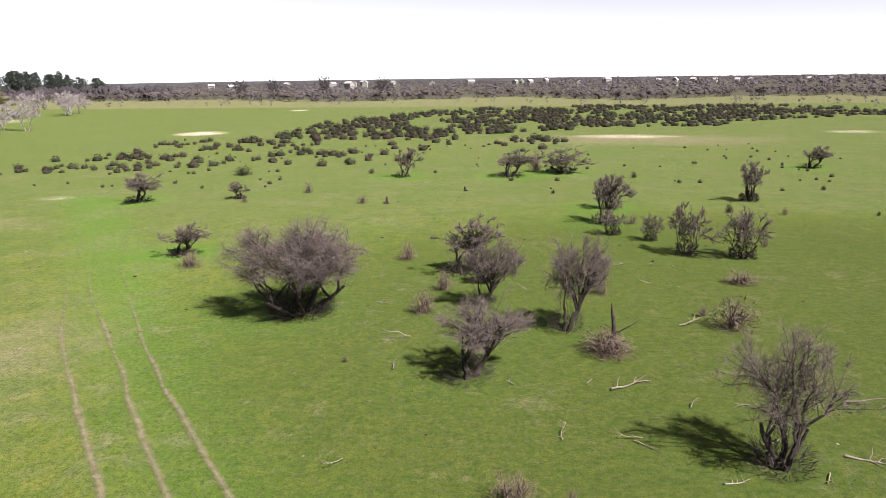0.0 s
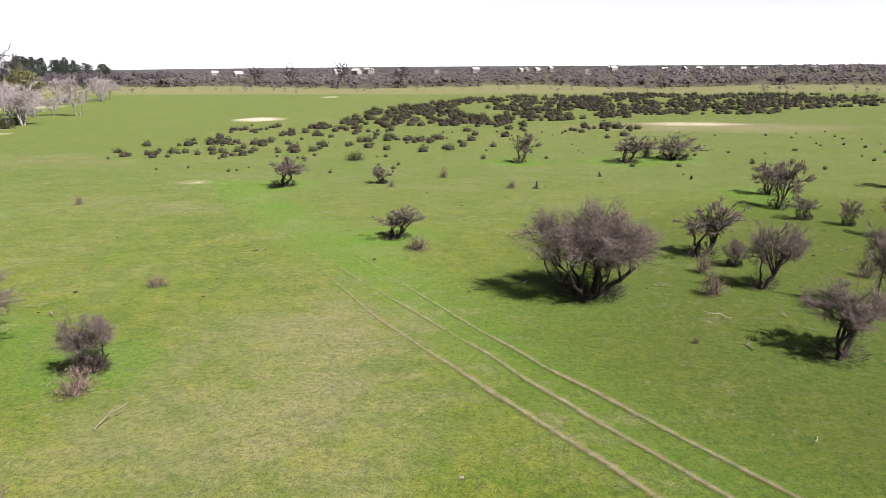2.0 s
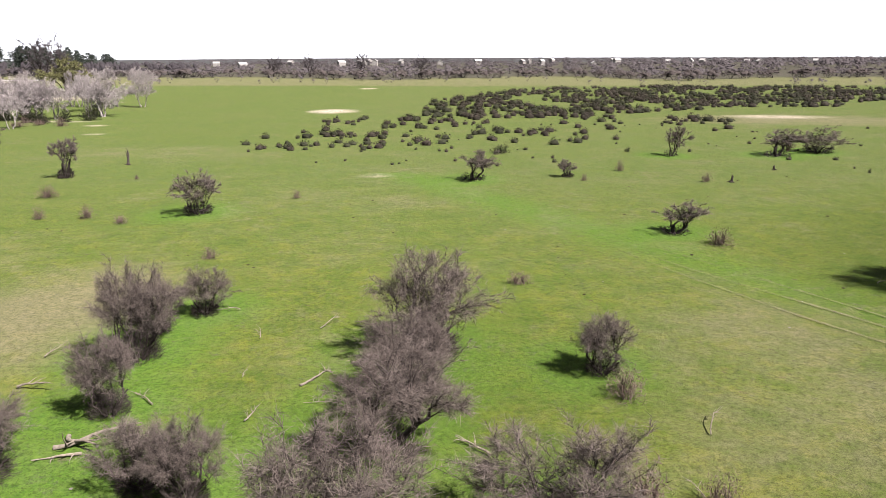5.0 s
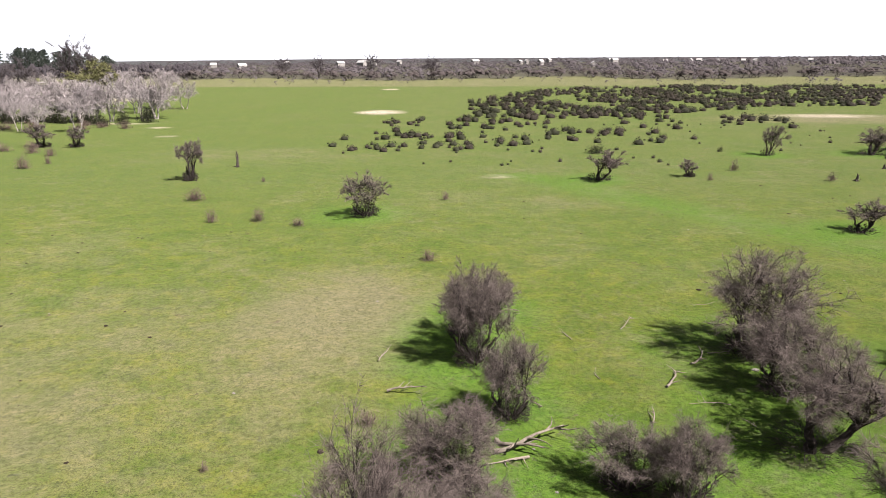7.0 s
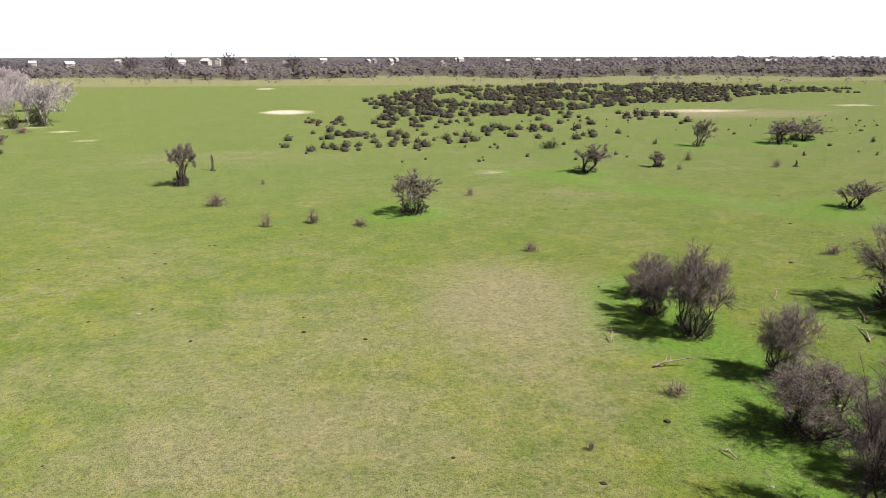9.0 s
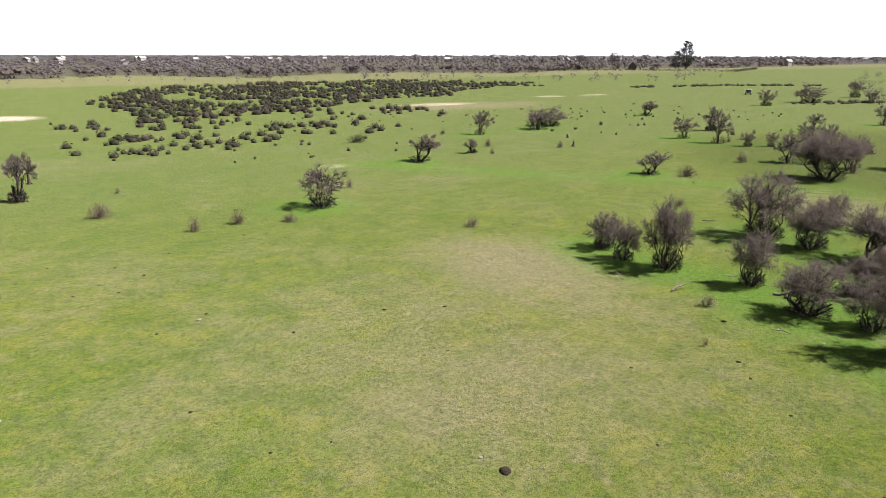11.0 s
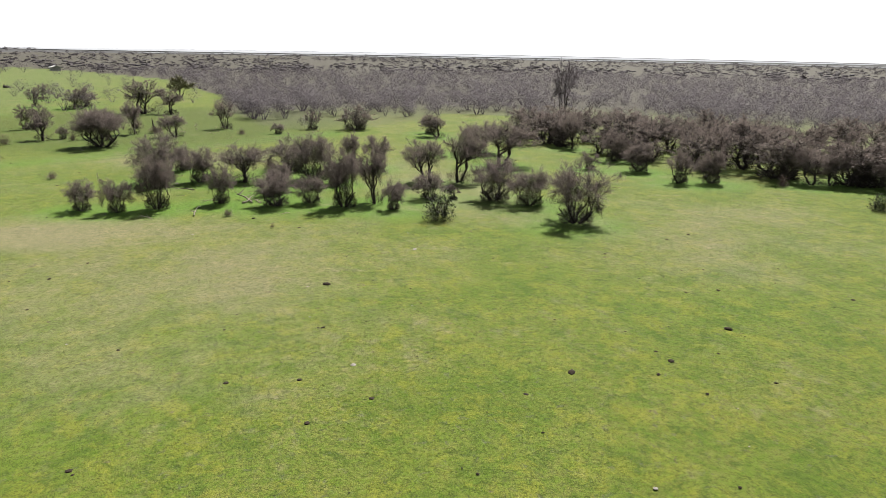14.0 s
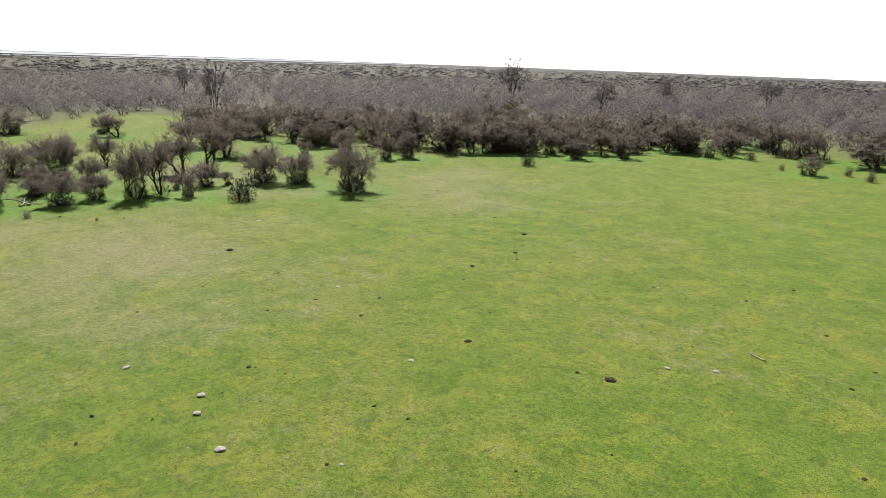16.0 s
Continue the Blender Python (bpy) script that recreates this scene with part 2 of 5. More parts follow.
def build_ground():
    xs, ys = steps(-150, 70, 1.9, 1.09, 4700), steps(-45, 130, 1.9, 1.09, 4700)
    verts, cols = [], []
    for y in ys:
        for x in xs:
            near = max(abs(x + 40) / 120, abs(y - 45) / 90)
            rough = 0.05 * (noise.noise((x * 0.11, y * 0.11, 3)) + 0.5 * noise.noise((x * 0.31, y * 0.31, 8))) if near < 1 else 0.0
            verts.append((x, y, ground_z(x, y) + rough - 0.02))
            wob = 6 * noise.noise((x * 0.05, y * 0.05, 1))
            dry = max(0.75 * blob(x, y, -21, 27, 12, 17), 0.5 * blob(x, y, -33, 18, 10, 10), 0.95 * blob(x, y, -54, 33, 8, 11, -35), 0.7 * blob(x, y, -64, 26, 22, 20, -25), 0.5 * blob(x, y, -68, 43, 20, 12, -20), 0.5 * blob(x, y, -44, 60, 15, 10), 0.35 * blob(x, y, 4, 75, 30, 12),
                      # The ellipse at (-42, 4): tan grass, its paleness also standing in for backlight.
                      0.75 * blob(x, y, -52, 37, 8, 6), 0.6 * blob(x, y, -64, -8, 14, 20, 35), 0.65 * blob(x, y, -42, 4, 28, 12), 0.4 * blob(x, y, 25, 30, 22, 14), 0.25 * blob(x, y, -31, 48, 11, 12),
                      0.9 * blob(x, y, 36, 146, 44, 20), (0.75 if y > 315 else 0.0), 0.5 * blob(x, y, 110, 155, 40, 16),
                      0.32 * min(1.0, max(0.0, (x + 86) / 35)), 0.2 * blob(x, y, -24, 44, 16, 12), 0.5 * blob(x, y, -70, 90, 25, 14))
            pale = max(1.0 * blob(x, y, -60.5, 166, 9, 11), 0.8 * blob(x, y, 35, 154, 20, 9), 0.8 * blob(x, y, 88, 164, 13, 6), 0.95 * blob(x, y, -65, 288, 15, 5, -60),
                       0.5 * blob(x, y, -43.5, 73.5, 3, 3), 0.8 * blob(x, y, -150, 215, 26, 26), 0.8 * blob(x, y, 106, 162, 12, 6), 0.8 * blob(x, y, -97, 128, 4, 3), 0.7 * blob(x, y, -90, 113, 4, 3), 0.7 * blob(x, y, -41.7, 73.5, 3, 3), 0.7 * blob(x, y, -108, 136, 14, 4))
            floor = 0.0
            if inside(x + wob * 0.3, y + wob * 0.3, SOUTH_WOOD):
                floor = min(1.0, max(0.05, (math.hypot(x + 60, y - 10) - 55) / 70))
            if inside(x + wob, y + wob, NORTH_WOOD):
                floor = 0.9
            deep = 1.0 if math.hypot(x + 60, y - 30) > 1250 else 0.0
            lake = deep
            # Ellipses of darker grass: a wide one in the east, a small one westward.
            dark_sward = max(min(1.0, 1.5 * blob(x, y, 22, 34, 42, 36)), 0.4 * blob(x, y, -33, 27, 12, 10))
            lane = abs((x + 10) * 0.86 + (y - 25) * 0.51)
            lush = 0.55 * max(0.0, 1 - lane / 5) if 5 < y < 75 else 0.0
            if near < 1.3:
                for (sx, sy, sr) in THORN_SPOTS:
                    if abs(x - sx) < 9 and abs(y - sy) < 9:
                        lush = max(lush, 1 - math.hypot(x - sx + 0.6, y - sy - 0.5) / (sr + 3.2))
            dry *= 1 - 0.8 * dark_sward
            # Weight of the painted haze, growing with y.
            haze_tint = min(1.0, max(0.0, (y - 28 + wob) / 45)) * (1 - dark_sward)
            cols.append((dry, pale, floor, lake, max(0.0, lush), dark_sward, haze_tint))
    nx = len(xs)
    faces = [(j * nx + i, j * nx + i + 1, (j + 1) * nx + i + 1, (j + 1) * nx + i) for j in range(len(ys) - 1) for i in range(nx - 1)]
    mesh = bpy.data.meshes.new("ground")
    mesh.from_pydata(verts, [], faces)
    for k, name in enumerate(("dry", "pale", "thicket", "plain", "lush", "dark_sward", "haze_tint")):
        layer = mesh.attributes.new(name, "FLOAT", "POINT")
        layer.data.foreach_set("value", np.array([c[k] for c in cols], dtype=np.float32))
    mesh.polygons.foreach_set("use_smooth", [True] * len(mesh.polygons))
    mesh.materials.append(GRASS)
    return tagged(new("ground", mesh), "wide grazed meadow of short green and yellowish grass", "ground", kind="structure")


# ---- woody plants ----
def mesh_of(name, verts, faces, material, smooth=False):
    mesh = bpy.data.meshes.new(name)
    mesh.from_pydata([tuple(v) for v in verts], [], faces)
    if smooth:
        mesh.polygons.foreach_set("use_smooth", [True] * len(mesh.polygons))
    mesh.materials.append(material)
    return mesh


def unit(v):
    return v / (np.linalg.norm(v) + 1e-9)


def add_tube(verts, faces, pts, radii, sides):
    start = len(verts)
    for i, (p, r) in enumerate(zip(pts, radii)):
        d = unit(pts[min(i + 1, len(pts) - 1)] - pts[max(i - 1, 0)])
        u = unit(np.cross(d, (0.31, 0.95, 0.1)))
        v = np.cross(d, u)
        for k in range(sides):
            a = 2 * math.pi * k / sides
            verts.append(p + r * (math.cos(a) * u + math.sin(a) * v))
    for i in range(len(pts) - 1):
        for k in range(sides):
            a, b = start + i * sides + k, start + i * sides + (k + 1) % sides
            faces.append((a, b, b + sides, a + sides))


def add_twig(verts, faces, p, d, length, width, rng, kink=True):
    """A kinked twig of two slender slivers, or a straight one."""
    if not kink:
        side = unit(np.cross(d, rng.normal(size=3))) * width
        s = len(verts)
        verts += [p - side, p + side, p + d * length]
        faces.append((s, s + 1, s + 2))
        return
    side = unit(np.cross(d, rng.normal(size=3))) * width
    elbow = p + d * length * 0.55
    tip = elbow + unit(d + rng.normal(size=3) * 0.45) * length * 0.5
    s = len(verts)
    verts += [p - side, p + side, elbow, elbow + side * 0.6, tip]
    faces += [(s, s + 1, s + 3, s + 2), (s + 2, s + 3, s + 4)]


def bend(p, d, length, n, wander, lift, rng):
    pts = [np.array(p, float)]
    for _ in range(n):
        d = unit(d + rng.normal(size=3) * wander + np.array((0, 0, lift)))
        pts.append(pts[-1] + d * length / n)
    return pts, d


def units(v):
    return v / (np.linalg.norm(v, axis=-1, keepdims=True) + 1e-9)


def slivers(p, d, length, width, rng, kink):
    """Many slender tapering twigs at once, as loose triangles; kinked ones take two."""
    n = len(p)
    side = units(np.cross(d, rng.normal(size=(n, 3)))) * width[:, None]
    tip = p + d * length[:, None]
    if not kink:
        return np.stack((p - side, p + side, tip), axis=1).reshape(-1, 3)
    elbow = p + d * (length * rng.uniform(0.4, 0.7, n))[:, None]
    tip = elbow + units(d + rng.normal(size=(n, 3)) * 0.4) * (length * 0.55)[:, None]
    return np.stack((p - side, p + side, elbow + side * 0.5, elbow - side * 0.6, elbow + side * 0.6, tip), axis=1).reshape(-1, 3)


def tubes(ways, radii, sides):
    """Many tapering tubes at once, as loose triangles. ways: (n, k, 3), radii: (n, k)."""
    n, k, _ = ways.shape
    d = units(np.concatenate((ways[:, 1:2] - ways[:, :1], ways[:, 2:] - ways[:, :-2], ways[:, -1:] - ways[:, -2:-1]), axis=1))
    u = units(np.cross(d, (0.31, 0.95, 0.1)))
    v = np.cross(d, u)
    a = np.arange(sides) * 2 * math.pi / sides
    ring = ways[:, :, None] + radii[:, :, None, None] * (np.cos(a)[:, None] * u[:, :, None] + np.sin(a)[:, None] * v[:, :, None])
    nxt = np.roll(ring, -1, axis=2)
    A, B, C, D = ring[:, :-1], nxt[:, :-1], nxt[:, 1:], ring[:, 1:]
    return np.stack((A, B, C, A, C, D), axis=3).reshape(-1, 3)


def curves(a, b, sag, k, rng, wander):
    """Bowed ways from points a to points b."""
    u = np.linspace(0, 1, k)[None, :, None]
    ctrl = (a + b) / 2 + sag
    way = a[:, None] * (1 - u) ** 2 + 2 * ctrl[:, None] * u * (1 - u) + b[:, None] * u * u
    return way + rng.normal(size=way.shape) * wander * np.sin(np.pi * u)


def along(ways, rng, low):
    """A random point on each way, and the way's direction there."""
    n, k, _ = ways.shape
    q = rng.uniform(low, 0.999, n) * (k - 1)
    i = q.astype(int)
    a, b = ways[np.arange(n), i], ways[np.arange(n), i + 1]
    return a + (b - a) * (q - i)[:, None], units(b - a)


def crown(seed, stems, fork, lobes, branches, boughs, twigs, width, zc, rz, spread=0.3, lean=0.0, skirt=0, core=0, whips=0.12, bulk=(0.17, 0.27), far=False, girth=0.03):
    """A bare thorn, one unit high and wide: stems fork into limbs, each limb carries a lobe of branches, and these the boughs and twigs."""
    rng = np.random.default_rng(seed)
    wood, fine = [], []
    k = np.arange(lobes)
    az = k * 2.4 + rng.uniform(-0.5, 0.5, lobes) + rng.uniform(0, 6)
    up = np.clip(1 - 1.45 * (k + 0.5) / lobes + rng.uniform(-0.2, 0.2, lobes), -0.75, 1)
    flat = np.sqrt(1 - up ** 2) * rng.uniform(0.75, 1.1, lobes)
    heart = np.array((lean * 0.8, 0, zc))
    mids = np.stack((np.cos(az) * flat * 0.33, np.sin(az) * flat * 0.33, up * rz * 0.62), axis=1) * rng.uniform(0.65, 1.15, (lobes, 1)) + heart
    mids[:, 0] += lean * (mids[:, 2] - zc) * 1.2
    size = rng.uniform(bulk[0], bulk[1], lobes)
    az0 = np.arange(stems) * 2 * math.pi / stems + rng.uniform(-0.4, 0.4, stems)
    foot = np.stack((np.cos(az0), np.sin(az0), np.zeros(stems)), axis=1) * rng.uniform(0.02, 0.07, (stems, 1))
    foot[:, 2] = -0.03
    crotch = foot + np.stack((np.cos(az0) * spread * fork + lean * 0.45, np.sin(az0) * spread * fork, np.full(stems, fork) * rng.uniform(0.75, 1.2, stems)), axis=1)
    trunk = curves(foot, crotch, np.zeros((stems, 3)), 6, rng, 0.012)
    thick = girth * rng.uniform(0.7, 1.2, stems)
    wood.append(tubes(trunk, thick[:, None] * np.linspace(1.15, 0.62, 6)[None], 6))
    near = np.argmin(np.linalg.norm(crotch[None] - mids[:, None] + rng.normal(size=(lobes, stems, 3)) * 0.1, axis=2), axis=1)
    start = trunk[near, rng.integers(3, 6, lobes)]
    limb = curves(start, mids, np.array((0, 0, 0.06)) + rng.normal(size=(lobes, 3)) * 0.05, 6, rng, 0.018)
    wood.append(tubes(limb, (thick[near] * 0.55)[:, None] * np.linspace(1, 0.35, 6)[None], 5 if not far else 3))
    own = np.repeat(np.arange(lobes), branches)
    at, go = along(limb[own], rng, 0.25)
    out = units(rng.normal(size=(len(own), 3)) + units(mids[own] - heart + np.array((0, 0, 0.05))) * 0.9 + np.array((lean * 1.2, 0, 0.25)))
    reach = size[own] * rng.uniform(0.6, 1.05, len(own)) * np.where(rng.random(len(own)) < whips, 1.7, 1.0)
    goal = mids[own] + out * reach[:, None]
    goal[:, 2] = np.maximum(goal[:, 2], 0.05)
    branch = curves(at, goal, go * 0.05, 4 if far else 5, rng, 0.014)
    rb = girth * rng.uniform(0.14, 0.26, len(own))
    wood.append(tubes(branch, rb[:, None] * np.linspace(1, 0.25, branch.shape[1])[None], 3))
    n = len(own) * boughs
    on = np.repeat(np.arange(len(own)), boughs)
    p, go = along(branch[on], rng, 0.25)
    d = units(go * 0.8 + units(p - mids[own][on]) * 0.35 + rng.normal(size=(n, 3)) * 0.55 + np.array((lean * 0.6, 0, 0.12)))
    ln = rng.uniform(0.06, 0.15, n)
    wood.append(slivers(p, d, ln, np.full(n, width * 2.0), rng, not far))
    m = n * twigs
    of = np.repeat(np.arange(n), twigs)
    q = p[of] + d[of] * (ln[of] * rng.uniform(0.05, 1.0, m))[:, None]
    e = units(d[of] * 0.6 + rng.normal(size=(m, 3)) * 0.6 + np.array((lean * 0.4, 0, 0.05)))
    fine.append(slivers(q, e, rng.uniform(0.035, 0.115, m), width * rng.uniform(0.6, 1.3, m), rng, False))
    # Extra inner and bottom slivers in dark bark, painting a shaded heart and base.
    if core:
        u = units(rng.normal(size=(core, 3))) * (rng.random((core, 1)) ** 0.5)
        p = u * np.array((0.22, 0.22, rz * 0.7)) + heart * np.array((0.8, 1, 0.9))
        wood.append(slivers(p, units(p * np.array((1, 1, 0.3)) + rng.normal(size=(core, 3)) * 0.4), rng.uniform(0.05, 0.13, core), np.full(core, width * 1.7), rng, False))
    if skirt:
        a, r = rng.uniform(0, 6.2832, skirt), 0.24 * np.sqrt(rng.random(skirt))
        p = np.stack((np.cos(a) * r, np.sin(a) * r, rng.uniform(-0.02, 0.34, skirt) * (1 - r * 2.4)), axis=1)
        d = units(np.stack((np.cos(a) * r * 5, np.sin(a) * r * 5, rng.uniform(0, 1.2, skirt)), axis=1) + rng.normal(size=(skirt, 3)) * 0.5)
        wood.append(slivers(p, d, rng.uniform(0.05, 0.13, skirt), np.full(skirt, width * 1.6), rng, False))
    fine = np.concatenate(fine)
    # Low twigs take the bark colour: shade at the base put into the tone.
    shaded_low = np.repeat(fine.reshape(-1, 3, 3)[:, :, 2].mean(axis=1) < rng.normal(0.36, 0.09, len(fine) // 3), 3)
    wood, fine = np.concatenate(wood + [fine[shaded_low]]), fine[~shaded_low]
    both = np.concatenate((wood, fine))
    both[:, 2] = np.maximum(both[:, 2], -0.03)
    top = np.percentile(both[:, 2], 99.5)
    wide = np.mean(np.percentile(both[:, :2], 98.5, axis=0) - np.percentile(both[:, :2], 1.5, axis=0))
    both = both * np.array((1 / wide, 1 / wide, 1 / top))
    return both[:len(wood)], both[len(wood):]


def loose_mesh(name, verts, material, normals=None):
    """A mesh of loose triangles, three corners each, turned the way their normals point."""
    if normals is not None:
        tri = verts.reshape(-1, 3, 3).copy()
        wrong = np.einsum("ij,ij->i", np.cross(tri[:, 1] - tri[:, 0], tri[:, 2] - tri[:, 0]), normals[::3]) < 0
        tri[wrong] = tri[wrong][:, ::-1]
        verts = tri.reshape(-1, 3)
    n = len(verts)
    mesh = bpy.data.meshes.new(name)
    mesh.vertices.add(n)
    mesh.vertices.foreach_set("co", verts.astype(np.float32).ravel())
    mesh.loops.add(n)
    mesh.loops.foreach_set("vertex_index", np.arange(n, dtype=np.int32))
    mesh.polygons.add(n // 3)
    mesh.polygons.foreach_set("loop_start", np.arange(0, n, 3, dtype=np.int32))
    mesh.polygons.foreach_set("loop_total", np.full(n // 3, 3, dtype=np.int32))
    mesh.update(calc_edges=True)
    if normals is not None:
        mesh.polygons.foreach_set("use_smooth", [True] * (n // 3))
        mesh.normals_split_custom_set_from_vertices(normals.tolist())
    mesh.materials.append(material)
    return mesh


def thorn_kind(name, count, first, wood=None, twig=None, **how):
    out = []
    for i in range(count):
        w, f = crown(first + i, **how)
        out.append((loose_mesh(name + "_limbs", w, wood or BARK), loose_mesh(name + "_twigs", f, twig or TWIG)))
    return out


def heap_kind(count, first, canes, leaf):
    """A low mound of arching canes."""
    out = []
    for i in range(count):
        rng = np.random.default_rng(first + i)
        v, f = [], []
        humps = [(rng.uniform(-0.2, 0.2), rng.uniform(-0.2, 0.2), rng.uniform(0.6, 1.0), rng.uniform(0.22, 0.34)) for _ in range(4)]
        for k in range(canes):
            hx, hy, hz, hr = humps[rng.integers(0, 4)]
            u = unit(rng.normal(size=3))
            u[2] = abs(u[2])
            p = np.array((hx, hy, 0)) + u * np.array((hr, hr, hz)) * rng.random() ** 0.35
            if k % 12 == 0:
                root = np.array((hx, hy, 0)) * 0.8
                bow = (root + p) / 2 + np.array((0, 0, 0.18))
                side = unit(np.cross(p - root, rng.normal(size=3))) * 0.006
                s = len(v)
                v += [root - side, root + side, bow - side, bow + side, p]
                f += [(s, s + 1, s + 3, s + 2), (s + 2, s + 3, s + 4)]
            d = unit(u * 0.5 + rng.normal(size=3) * 0.7 + np.array((0, 0, 0.25)))
            add_twig(v, f, p - d * 0.05, d, rng.uniform(0.06, 0.16), (0.011 if leaf else 0.0055) * rng.uniform(0.6, 1.4), rng, rng.random() < 0.5)
        v = np.array(v)
        v[:, 2] = np.maximum(v[:, 2], -0.02)
        v *= np.array((1 / np.ptp(v[:, 0]), 1 / np.ptp(v[:, 1]), 1 / np.percentile(v[:, 2], 99)))
        out.append(mesh_of("heap", v, f, SCRUB_LEAF if leaf else CANE))
    return out


HAWTHORNS = thorn_kind("hawthorn", 3, 100, stems=3, fork=0.34, lobes=9, branches=11, boughs=8, twigs=22, width=0.0014, zc=0.66, rz=0.34, skirt=600, core=1100)
LEANING = thorn_kind("hawthorn", 4, 150, stems=2, fork=0.36, lobes=8, branches=11, boughs=8, twigs=22, width=0.0014, zc=0.66, rz=0.34, lean=0.2, skirt=700, core=1000)
BUSHES = thorn_kind("bush", 5, 200, stems=9, fork=0.26, lobes=11, branches=10, boughs=8, twigs=17, width=0.0015, zc=0.55, rz=0.46, spread=0.8, skirt=1700, core=1500, girth=0.018)
GREAT = thorn_kind("great_thorn", 2, 250, stems=6, fork=0.30, lobes=18, branches=14, boughs=9, twigs=18, width=0.0010, zc=0.58, rz=0.42, spread=0.9, skirt=1500, core=2600, whips=0.2, bulk=(0.13, 0.22), girth=0.02)
WILD = thorn_kind("wild_thorn", 3, 270, stems=5, fork=0.38, lobes=9, branches=9, boughs=7, twigs=16, width=0.0013, zc=0.64, rz=0.40, spread=0.35, lean=0.12, skirt=1000, core=900, whips=0.4, bulk=(0.16, 0.24), girth=0.024)
DEAD = thorn_kind("dead", 3, 300, stems=6, fork=0.45, lobes=6, branches=7, boughs=5, twigs=20, width=0.0048, zc=0.66, rz=0.45, spread=0.22, lean=0.12, skirt=700, core=300, whips=0.25, bulk=(0.15, 0.23), girth=0.035, far=True)
FAR_HAWTHORNS = thorn_kind("far_hawthorn", 3, 400, stems=3, fork=0.32, lobes=8, branches=6, boughs=5, twigs=14, width=0.0046, zc=0.64, rz=0.36, skirt=250, core=350, far=True)
FAR_LEANING = thorn_kind("far_hawthorn", 3, 410, stems=2, fork=0.34, lobes=7, branches=6, boughs=5, twigs=16, width=0.0046, zc=0.66, rz=0.34, lean=0.2, skirt=250, core=350, far=True, girth=0.04)
FAR_BUSHES = thorn_kind("far_bush", 4, 450, stems=7, fork=0.26, lobes=9, branches=5, boughs=5, twigs=14, width=0.0046, zc=0.55, rz=0.46, spread=0.8, skirt=450, core=400, far=True, girth=0.018)
PALE_TREES = thorn_kind("pale_tree", 4, 480, PALE_BARK, PALE_TWIG, far=True, stems=2, fork=0.34, lobes=10, branches=5, boughs=5, twigs=14, width=0.0042, zc=0.62, rz=0.38, girth=0.022)
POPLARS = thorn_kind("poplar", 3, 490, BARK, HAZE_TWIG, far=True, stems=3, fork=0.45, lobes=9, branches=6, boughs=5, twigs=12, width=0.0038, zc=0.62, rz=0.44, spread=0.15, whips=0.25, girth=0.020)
LEAFY_TREES = thorn_kind("leafy_tree", 1, 495, BARK, SPRING_LEAF, far=True, stems=3, fork=0.4, lobes=9, branches=7, boughs=6, twigs=14, width=0.0075, zc=0.62, rz=0.40)
HEAPS = heap_kind(4, 500, 760, False)
SCRUBS = heap_kind(3, 550, 800, True)
pick = random.Random(7)


def far_off(x, y):
    """Whether a plant stands well away from the flight line."""
    for (ax, ay), (bx, by) in zip(FLIGHT, FLIGHT[1:]):
        lx, ly = bx - ax, by - ay
        u = min(1, max(0, ((x - ax) * lx + (y - ay) * ly) / (lx * lx + ly * ly)))
        if math.hypot(x - ax - u * lx, y - ay - u * ly) < 42:
            return False
    return True


def woody(name, label, category, group, meshes, x, y, h, w, turn=None):
    root = new(name)
    limbs, twigs = meshes
    root.matrix_basis = pose(x, y, ground_z(x, y), 0, 0, pick.uniform(0, 360) if turn is None else turn) @ Matrix.Diagonal((w, w * pick.uniform(0.85, 1.1), h, 1))
    for part_name, mesh in (("trunk", limbs), ("crown", twigs)):
        ob = new(part_name, mesh)
        ob.parent = root
    return tagged(root, label, category, group)


def hawthorn(x, y, h, w, kinds=None, wind=True):
    """Most hawthorns lean away from the west wind."""
    far = far_off(x, y)
    if kinds is None:
        kinds = GREAT if w > 5.2 and not far else (FAR_LEANING if far else LEANING) if wind and pick.random() < 0.7 else FAR_HAWTHORNS if far else HAWTHORNS
    THORN_SPOTS.append((x, y, w * 0.6))
    return woody("hawthorn_tree", "leafless grey-brown hawthorn tree with a dark forked trunk on the grass", "tree", "thorn trees", pick.choice(kinds), x, y, h * 0.95, w * 0.92, pick.gauss(0, 35))


def thorn_bush(x, y, h, w, kinds=None):
    kinds = kinds or (FAR_BUSHES if far_off(x, y) else GREAT if w > 5.2 else BUSHES)
    THORN_SPOTS.append((x, y, w * 0.6))
    return woody("thorn_bush", "leafless many-stemmed grey thorn bush on green grass", "bush", "thorn bushes", pick.choice(kinds), x, y, h * 0.95, w * 0.95, pick.gauss(0, 50))


def dead_bush(x, y, h, w):
    return woody("dead_bush", "sparse dead thorn bush with upright bare stems", "bush", "dead bushes", pick.choice(DEAD), x, y, h, w)


def mound(name, label, category, group, mesh, x, y, h, w):
    ob = new(name, mesh)
    ob.matrix_basis = pose(x, y, ground_z(x, y), 0, 0, pick.uniform(0, 360)) @ Matrix.Diagonal((w, w * pick.uniform(0.75, 1.0), h, 1))
    return tagged(ob, label, category, group)


def bramble(x, y, h, w):
    return mound("bramble_bush", "low reddish-brown bramble bush of dry arching canes", "bush", "bramble bushes", pick.choice(HEAPS), x, y, h * 1.1, w * 1.1)


def scrub(x, y, h, w):
    return mound("low_shrub", "low dark olive-green shrub on the grass", "shrub", "low shrubs", pick.choice(SCRUBS), x, y, h * 1.1, w * 1.1)


